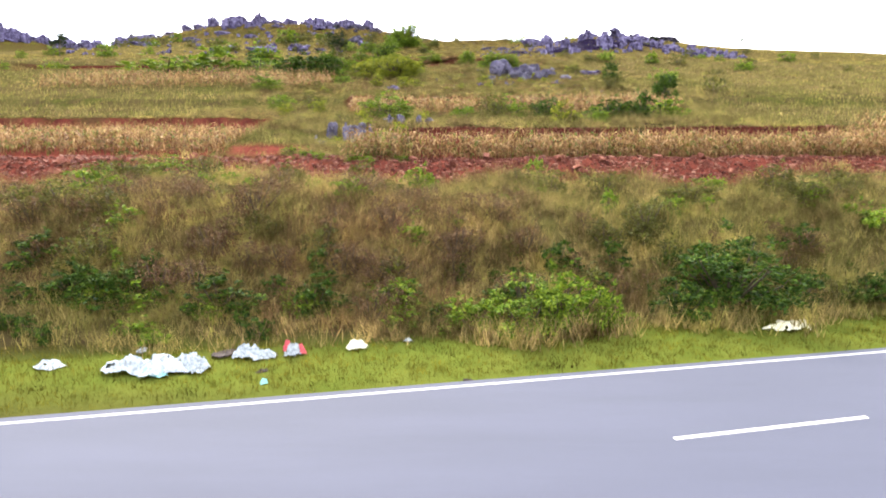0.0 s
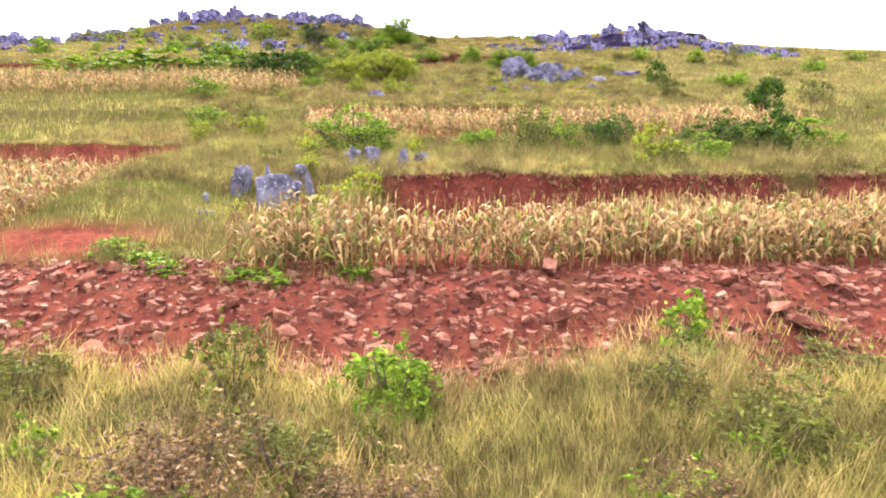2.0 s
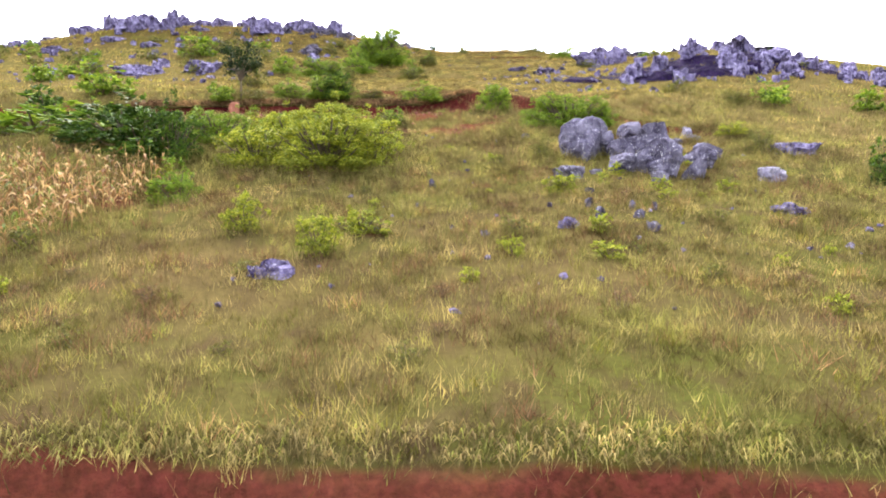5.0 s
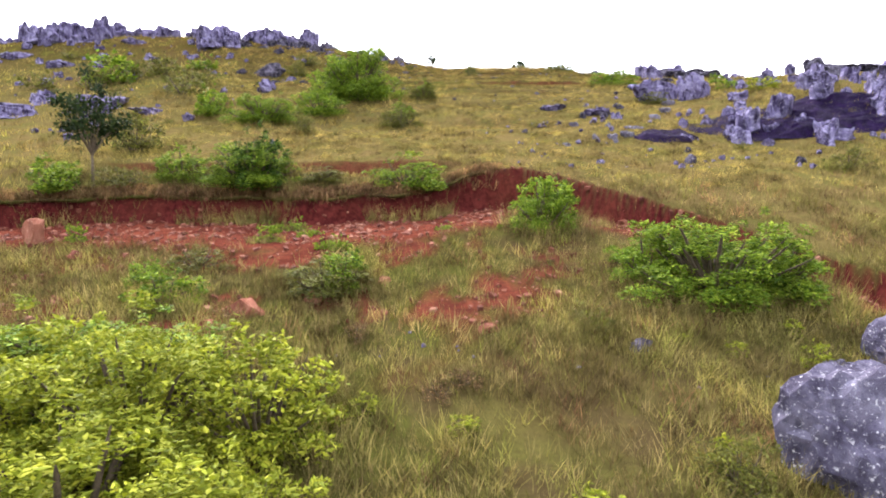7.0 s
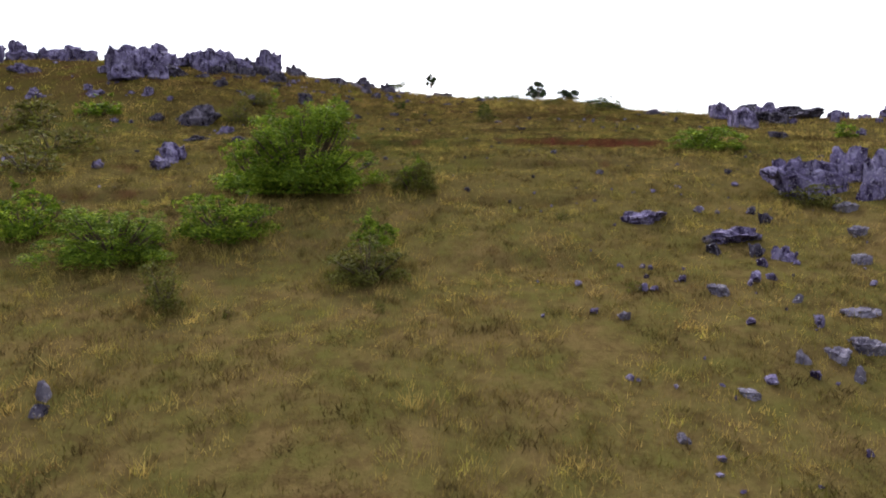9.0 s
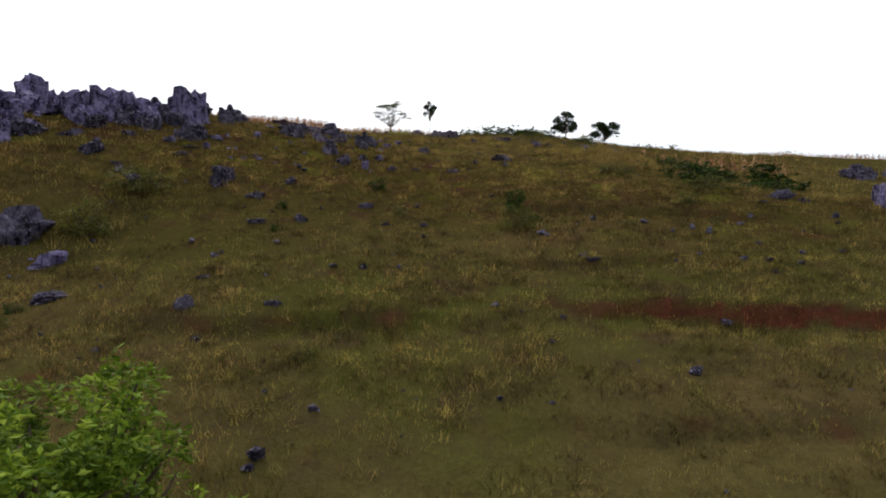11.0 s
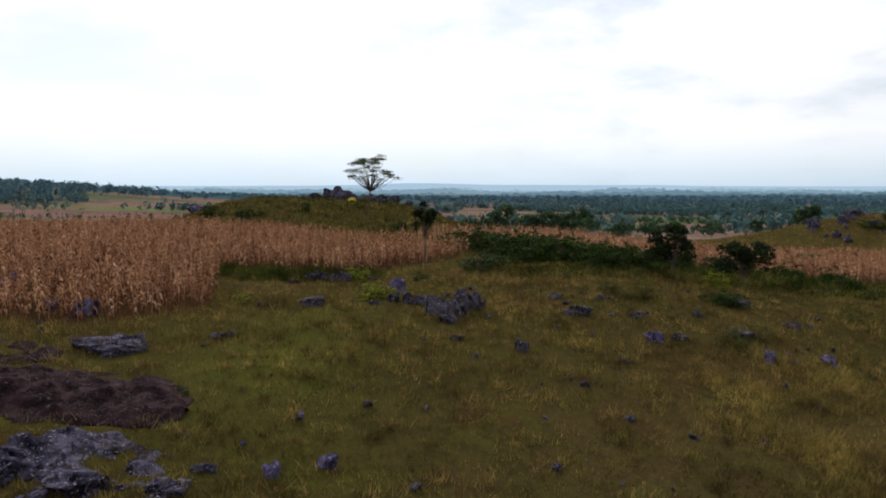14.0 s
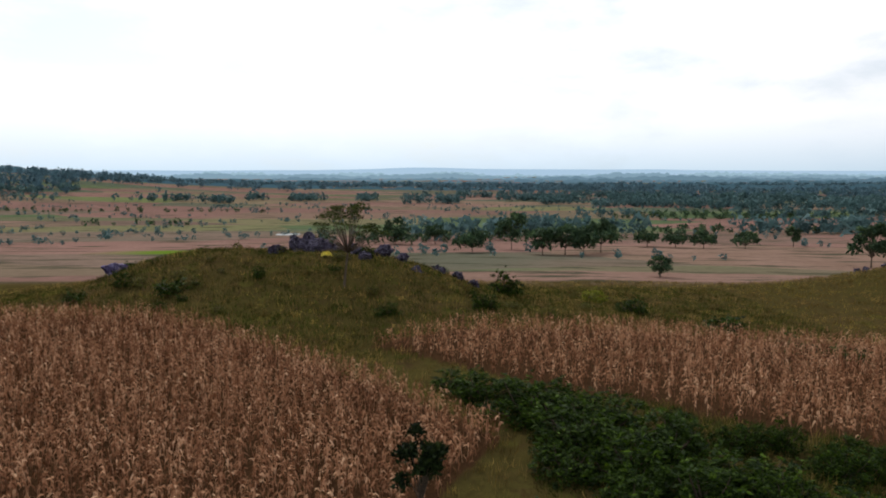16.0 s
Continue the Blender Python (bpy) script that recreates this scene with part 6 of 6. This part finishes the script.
# tall grass and weeds that close round the feet of the shrubs
def skirts(name, label, mat, y0, y1, tall, per):
    spots = [(x, y, w, h) for x, y, w, h in SKIRTS if y0 < y < y1 and abs(x) < 24 and w > 0.7]
    n = np.array([int(per * w) for x, y, w, h in spots])
    sx, sy, sw, sh = (np.repeat(np.array(c), n) for c in zip(*spots))
    a, d = rng.uniform(0, 2 * np.pi, len(sx)), rng.uniform(0.42, 0.72, len(sx))
    cx, cy = sx + np.cos(a) * d * sw, sy + np.sin(a) * d * sw
    blades = 12
    bx, by = ((c[:, None] + 0.12 * rng.standard_normal((len(cx), blades))).ravel() for c in (cx, cy))
    base = np.stack([bx, by, on_ground(bx, by) - 0.02], -1)
    h = np.repeat(np.clip(0.55 * sh, 0.2, 0.8), blades) * rng.uniform(tall[0], tall[1], len(bx))
    a, t = rng.uniform(0, 2 * np.pi, len(bx)), rng.uniform(0, np.pi, len(bx))
    wide = np.stack([np.cos(t), np.sin(t), 0 * t], -1) * 0.011
    tip = base + np.stack([np.cos(a) * h * 0.5, np.sin(a) * h * 0.5, h], -1)
    v = np.stack([base - wide, base + wide, tip], 1).reshape(-1, 3)
    me = mesh_of(name, v, np.arange(len(v)).reshape(-1, 3), mat)
    set_layer(me, "tuft", np.repeat(rng.random(len(cx)), blades * 3))
    set_layer(me, "tone", np.repeat(rng.random(len(cx)), blades * 3))
    tagged(new(name, me), label, "grass", kind="stuff")


skirts("bank_weeds", "tall brown weeds round the shrubs of the bank", M["bank_grass"], 12, 26, (0.5, 1.2), 26)
skirts("slope_weeds", "tall pale grass round the shrubs of the slope", M["dry_grass"], 26, 94, (0.5, 1.1), 24)
skirts("slope_weeds", "olive grass round the upper shrubs", M["hill_grass"], 94, 140, (0.3, 0.8), 20)


# ---- trees ----
def tree(name, label, x, y, tall, wide, trunk, mat, lumps_n, leaves, leaf, seed, bare=0.3, flat=0.75, lean=(0, 0)):
    """A tapered trunk with limbs that end in clumps of leaves."""
    q = random.Random(seed)
    t = thing(name, label, "tree", pose(x, y, height(x, y) - 0.08, 0, 0, 0), "trees")
    top = Vector((lean[0], lean[1], tall * (bare + 0.12)))
    trunk_limbs = [(((0, 0, 0), (lean[0] * 0.3, lean[1] * 0.3, tall * bare * 0.5), tuple(top)), (trunk, trunk * 0.8, trunk * 0.62))]
    limbs, lumps = [], []
    for k in range(lumps_n):
        a = 2 * math.pi * (k * 0.382 + 0.12 * q.random())
        d = 0.5 * wide * math.sqrt((k + 0.4) / lumps_n) * q.uniform(0.75, 1.0)
        hgt = tall * (bare + (1 - bare) * (0.25 + 0.62 * q.random() * (1.1 - (d / (0.5 * wide + 1e-6)) ** 2 * 0.7)))
        if flat < 0.4:
            hgt = tall * (0.83 - 0.24 * (2 * d / wide) ** 2 + 0.13 * q.uniform(-1, 1))
        c = Vector((lean[0] + d * math.cos(a), lean[1] + d * math.sin(a), hgt))
        mid = top.lerp(c, 0.5) + Vector((0, 0, -0.05 * tall if flat < 0.4 else 0.02 * tall))
        limbs.append(((tuple(top * 0.85), tuple(mid), tuple(c)), (trunk * 0.45, trunk * 0.25, trunk * 0.08)))
        s = wide * (q.uniform(0.12, 0.2) if flat > 0.4 else q.uniform(0.055, 0.12))
        lumps.append((tuple(c), (s, s, s * flat)))
    part("trunk", tubes("trunk", trunk_limbs, M["bark"], 7), t)
    part("limb_frame", tubes("limb_frame", limbs, M["bark"], 5), t)
    part("crown", leaf_cloud("crown", lumps, leaves, leaf, M[mat], shell=0.2), t)
    return t


tree("umbrella_tree", "lone flat-topped thorn tree with a thin forked trunk", -9.6, 211.0, 7.4, 6.6, 0.11, "fern", 46, 4600, 0.075, 3, 0.34, 0.39, (0.4, 0))
tree("small_tree", "slender leafy sapling growing from the rocks", -2.2, 175.9, 4.2, 1.4, 0.06, "crown", 14, 1100, 0.10, 4, 0.42, 1.3)
tree("round_tree", "small dark round-crowned tree at the field edge", 12.2, 175.0, 3.3, 2.6, 0.09, "crown", 18, 2600, 0.11, 5, 0.18, 0.9)
tree("round_tree", "low dark spreading tree at the field edge", 16.3, 174.9, 2.9, 3.0, 0.09, "crown", 19, 2600, 0.11, 6, 0.12, 0.85)
tree("round_tree", "small dense dark green tree on the slope", 16.6, 49.6, 2.9, 2.0, 0.07, "dark", 18, 2600, 0.08, 7, 0.08, 1.3)
tree("slim_tree", "sparse dark tree above the red cut bank", -14.6, 91.6, 5.0, 2.8, 0.08, "crown", 22, 1900, 0.10, 8, 0.22, 1.2)
tree("slim_tree", "thin tree on the stony skyline", 38.0, 122.0, 2.2, 1.9, 0.06, "crown", 8, 300, 0.13, 10, 0.35, 0.7)
tree("slim_tree", "thin tree on the grassy skyline", 51.0, 114.5, 2.8, 1.5, 0.06, "crown", 7, 220, 0.13, 11, 0.4, 0.9)
tree("slim_tree", "thin tree on the stony ridge skyline", -57.0, 99.0, 4.2, 3.0, 0.08, "crown", 12, 600, 0.15, 12, 0.2, 0.8)
FAR_TREES = [(31.3, 257.4, 4.0, 3.2), (103, 354, 4.5, 6.2), (82, 286, 7.0, 9.0), (38, 323, 9.0, 9.0), (26.8, 311, 9.5, 7.6), (32, 315, 8, 7), (21.5, 311, 7, 6.5), (17, 337, 9.6, 10.0),
             (-4.3, 367, 7, 8), (5.5, 321, 9, 5.6), (-17, 367, 9, 8), (59, 353, 8, 5.2), (66, 349, 8, 5.0), (73, 346, 8, 5.0), (84, 344, 8, 4.4)]
for k, (x, y, w, h) in enumerate(FAR_TREES):
    tree("field_tree", "green broad-leaved tree among the fields below", x, y, h, w, 0.16, "field_leaf", 16, 800, 0.035 * (w + h), 20 + k, 0.15, 0.9)


# ---- woods and hedges of the plain ----
def woods(name, label, count, box, want, size, mat, seed):
    x, y = rng.uniform(box[0], box[1], count), rng.uniform(box[2], box[3], count)
    ok = (np.abs(x) < 0.8 * (y - 120)) & (want(x, y) > 0)
    x, y = x[ok], y[ok]
    z = land(x, y)[0]
    n, k = len(x), 24
    s = rng.uniform(size[0], size[1], n)
    d = rng.standard_normal((n, k, 3))
    d /= np.linalg.norm(d, axis=2)[..., None]
    c = np.stack([x, y, z + 0.55 * s], -1)[:, None] + d * (s[:, None, None] * np.array([0.42, 0.42, 0.45])) * rng.uniform(0.5, 1.1, (n, k, 1))
    u = rng.standard_normal((n, k, 3)) * s[:, None, None] * 0.13
    w = rng.standard_normal((n, k, 3)) * s[:, None, None] * 0.13
    v = np.stack([c - u, c + w, c + u - w * 0.6], 2).reshape(-1, 3)
    me = mesh_of(name, v, np.arange(len(v)).reshape(-1, 3), mat)
    set_layer(me, "tone", np.repeat(0.4 + 0.25 * rng.random(n), k * 3))
    return tagged(new(name, me), label, "woods", kind="stuff")


def bands(x, y):
    """Tree belts that run across the plain, denser to the east."""
    best = np.full(x.shape, -1.0)
    for k, (far, deep) in enumerate(((405, 5), (440, 9), (478, 5), (520, 14), (565, 6), (610, 18), (665, 8), (720, 22), (790, 10), (860, 26), (940, 14))):
        line = far + 22 * rough(x, x * 0, 150, 150 + k, 3) + 0.05 * x
        part_ = rough(x, x * 0 + 7 * k, 110, 170 + k, 3) - 0.28 + 0.5 * ramp(x / y, -0.05, 0.5)
        wide_ = deep * (0.6 + rough(x, y, 30, 190, 2))
        best = np.maximum(best, np.where((np.abs(y - line) < wide_) & (part_ > 0), 1.0, -1.0))
    return best


# these far trees take haze-blue leaf colours in place of real haze
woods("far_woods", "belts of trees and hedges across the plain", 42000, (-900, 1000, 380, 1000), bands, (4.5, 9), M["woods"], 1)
woods("far_woods", "distant woodland with the haze's blue in its leaf colour", 5000, (-1300, 1300, 850, 1500), lambda x, y: rough(x * 0.25, y, 170, 103, 3) - 0.12 + 0.3 * ramp(x / y, -0.1, 0.5), (7, 12), M["haze_woods"], 2)
def plot_edges(x, y):
    """The borders of uneven plots, wider than deep."""
    u, v = x / 62 + 0.25 * rough(x, y, 90, 201, 2), y / 27 + 0.3 * rough(x, y, 70, 202, 2)
    one, two = np.full(x.shape, 9.0), np.full(x.shape, 9.0)
    for i in (-1, 0, 1):
        for j in (-1, 0, 1):
            cx, cy = np.floor(u) + i, np.floor(v) + j
            d = np.hypot(cx + lattice(cx, cy, 3) - u, cy + lattice(cx, cy, 4) - v)
            one, two = np.minimum(one, d), np.minimum(two, np.maximum(one, d))
    return 0.04 - (two - one) + 0.12 * np.minimum(rough(x, y, 45, 203, 2) - 0.1, 0)


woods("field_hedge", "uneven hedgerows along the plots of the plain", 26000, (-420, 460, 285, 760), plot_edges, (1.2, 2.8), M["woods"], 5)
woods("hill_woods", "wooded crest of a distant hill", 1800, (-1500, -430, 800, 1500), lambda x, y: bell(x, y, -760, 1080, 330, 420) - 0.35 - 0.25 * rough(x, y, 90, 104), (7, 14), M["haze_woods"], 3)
woods("field_hedge", "scattered bushes between the fields below", 5000, (-450, 450, 300, 640), lambda x, y: rough(x * 0.22, y, 38, 105, 2) - 0.38, (2.0, 4.5), M["field_leaf"], 4)


# ---- litter on the verge ----
def crumpled(seed, mat, rough_=0.3):
    bm = bmesh.new()
    bmesh.ops.create_icosphere(bm, subdivisions=4, radius=0.5)
    off = Vector((seed * 7.3, seed * 2.9, seed))
    for v in bm.verts:
        p = v.co
        k = 1 + 1.6 * rough_ * noise.noise(p * 2.3 + off) + 0.45 * abs(noise.noise(p * 5 + off)) - 0.3 * abs(noise.noise(p * 11 + off))
        v.co = Vector((p.x * k, p.y * k, max(0.0, (p.z + 0.32) * (0.5 + 0.9 * abs(noise.noise(Vector((p.x * 4, p.y * 4, seed))))))))
    me = bpy.data.meshes.new("litter")
    bm.to_mesh(me)
    bm.free()
    me.materials.append(mat)
    return me


def torn_sheet(seed, mat):
    """A creased sheet of plastic with a ragged outline, in folds on the grass."""
    u, v = np.meshgrid(np.linspace(-0.5, 0.5, 34), np.linspace(-0.5, 0.5, 26))
    ang = np.arctan2(v, u)
    reach = 1 + 0.45 * rough(np.cos(ang) * 2 + seed, np.sin(ang) * 2, 1.0, seed, 3)
    x, y = u * reach, v * reach
    fold = 0.75 * (1 - np.abs(rough(x * 2 + 1.4 * y, y * 2.4 + seed, 0.7, seed + 5, 2))) ** 2 + 0.3 * (1 - np.abs(rough(x + y, y - x, 0.16, seed + 9, 2))) ** 2
    z = fold * (1 - 0.85 * ramp(np.hypot(u, v) * 2, 0.5, 1.25)) + 0.02
    g = np.arange(34 * 26).reshape(26, 34)
    f = np.stack([g[:-1, :-1], g[:-1, 1:], g[1:, 1:], g[1:, :-1]], -1).reshape(-1, 4)
    f = f[(np.hypot(u, v).ravel()[f[:, 0]] < 0.56) & (rough(x, y, 0.22, seed + 3, 2).ravel()[f[:, 0]] > -0.62)]
    top = np.stack([x, y, z], -1).reshape(-1, 3)
    under = top - np.array([0, 0, 0.012])
    return mesh_of("litter", np.concatenate([top, under]), np.concatenate([f, f[:, ::-1] + len(top)]), mat)


LITTER = [("plastic_bag", "white_plastic", "small crumpled white plastic bag", [(-7.7, 12.2, 0.5, 0.16), (-0.7, 14.3, 0.16, 0.1), (-6.3, 13.2, 0.22, 0.1)]),
          ("plastic_sheet", "white_plastic", "torn white plastic sheeting lying in the grass", [(-6.1, 12.1, 0.75, 0.3), (-5.4, 12.15, 0.7, 0.26), (-4.75, 12.2, 0.45, 0.3), (-5.6, 12.4, 0.8, 0.26), (-5.0, 12.5, 0.5, 0.28)]),
          ("plastic_bag", "teal_plastic", "pale teal plastic bag among the litter", [(-5.55, 11.98, 0.4, 0.18), (-3.3, 11.7, 0.12, 0.12)]),
          ("sack", "white_plastic", "crumpled white sack thrown on the verge", [(-4.0, 13.0, 0.5, 0.3), (-3.65, 13.05, 0.4, 0.2), (-3.1, 13.2, 0.36, 0.28)]),
          ("plastic_bag", "red_plastic", "red plastic scrap among white litter", [(-2.95, 13.25, 0.2, 0.26), (-3.25, 13.35, 0.16, 0.3)]),
          ("sack", "cream_plastic", "cream coloured empty sack on the grass", [(-1.8, 13.7, 0.42, 0.22), (8.7, 16.0, 0.7, 0.22), (9.3, 16.2, 0.6, 0.2)]),
          ("clod", "clod", "dark clod of earth beside the road", [(0.6, 12.15, 0.16, 0.07), (-3.5, 12.3, 0.18, 0.09), (-4.5, 13.2, 0.5, 0.12)]),
          ("sack", "yellow_plastic", "yellow sack lying beside the rocks", [(-12.2, 218.0, 0.75, 0.5)])]
for i, (name, mat, label, places) in enumerate(LITTER):
    for k, (x, y, w, h) in enumerate(places):
        ob = new(name, torn_sheet(i * 5 + k + 1, M[mat]) if "plastic" in mat and name != "clod" else crumpled(i * 5 + k + 1, M[mat]))
        ob.matrix_basis = pose(x, y, height(x, y) - 0.015, 0, 0, 37 * k) @ Matrix.Diagonal((w * 1.25, w * 0.85, h, 1))
        tagged(ob, label, "litter", "litter on the verge")

# a pale strip of water among the fields
pond = mesh_of("pond", [(-66 + 5 * math.cos(a), 430 + 4.5 * math.sin(a), height(-66, 430) + 0.25) for a in np.linspace(0, 2 * math.pi, 24, endpoint=False)], [list(range(24))], M["water"])
tagged(new("pond", pond), "pale strip of still water between fields", "water", kind="structure")

# the farthest ridges, made to glow pale blue in imitation of haze
glow_mat = bpy.data.materials.new("far_haze_glow")
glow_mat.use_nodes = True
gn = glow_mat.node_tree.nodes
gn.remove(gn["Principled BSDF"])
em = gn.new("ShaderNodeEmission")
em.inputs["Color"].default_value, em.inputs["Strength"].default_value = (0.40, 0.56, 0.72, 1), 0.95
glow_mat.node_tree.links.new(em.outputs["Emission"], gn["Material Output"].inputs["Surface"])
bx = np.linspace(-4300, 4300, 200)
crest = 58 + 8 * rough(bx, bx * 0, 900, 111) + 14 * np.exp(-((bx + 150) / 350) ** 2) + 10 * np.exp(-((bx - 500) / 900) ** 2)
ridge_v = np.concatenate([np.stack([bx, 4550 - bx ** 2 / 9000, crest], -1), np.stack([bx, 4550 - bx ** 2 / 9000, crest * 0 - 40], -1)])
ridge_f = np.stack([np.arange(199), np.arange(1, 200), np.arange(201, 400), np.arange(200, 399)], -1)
tagged(new("backdrop", mesh_of("backdrop", ridge_v, ridge_f, glow_mat)), "hills on the far horizon, haze imitated by a pale blue glow", "backdrop", kind="structure")

# tree belts of the far plain, glowing paler with distance to imitate haze
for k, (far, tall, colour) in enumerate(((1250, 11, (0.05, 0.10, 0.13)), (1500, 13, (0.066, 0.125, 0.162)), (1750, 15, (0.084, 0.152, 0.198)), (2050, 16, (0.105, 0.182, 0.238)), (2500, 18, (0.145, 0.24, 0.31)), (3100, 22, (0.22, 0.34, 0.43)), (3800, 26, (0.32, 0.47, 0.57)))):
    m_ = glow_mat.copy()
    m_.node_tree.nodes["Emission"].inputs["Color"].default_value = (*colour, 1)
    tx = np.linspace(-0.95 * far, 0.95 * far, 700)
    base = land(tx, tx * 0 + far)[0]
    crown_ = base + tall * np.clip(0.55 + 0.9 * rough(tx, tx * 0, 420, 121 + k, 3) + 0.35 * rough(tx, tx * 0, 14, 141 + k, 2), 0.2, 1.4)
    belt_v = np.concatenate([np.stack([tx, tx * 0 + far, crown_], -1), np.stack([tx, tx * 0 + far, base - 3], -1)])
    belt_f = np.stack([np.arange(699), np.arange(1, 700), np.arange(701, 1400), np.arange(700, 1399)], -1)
    tagged(new("backdrop", mesh_of("backdrop", belt_v, belt_f, m_)), "woodland belt on the far plain, haze imitated by a blue glow", "backdrop", kind="structure")
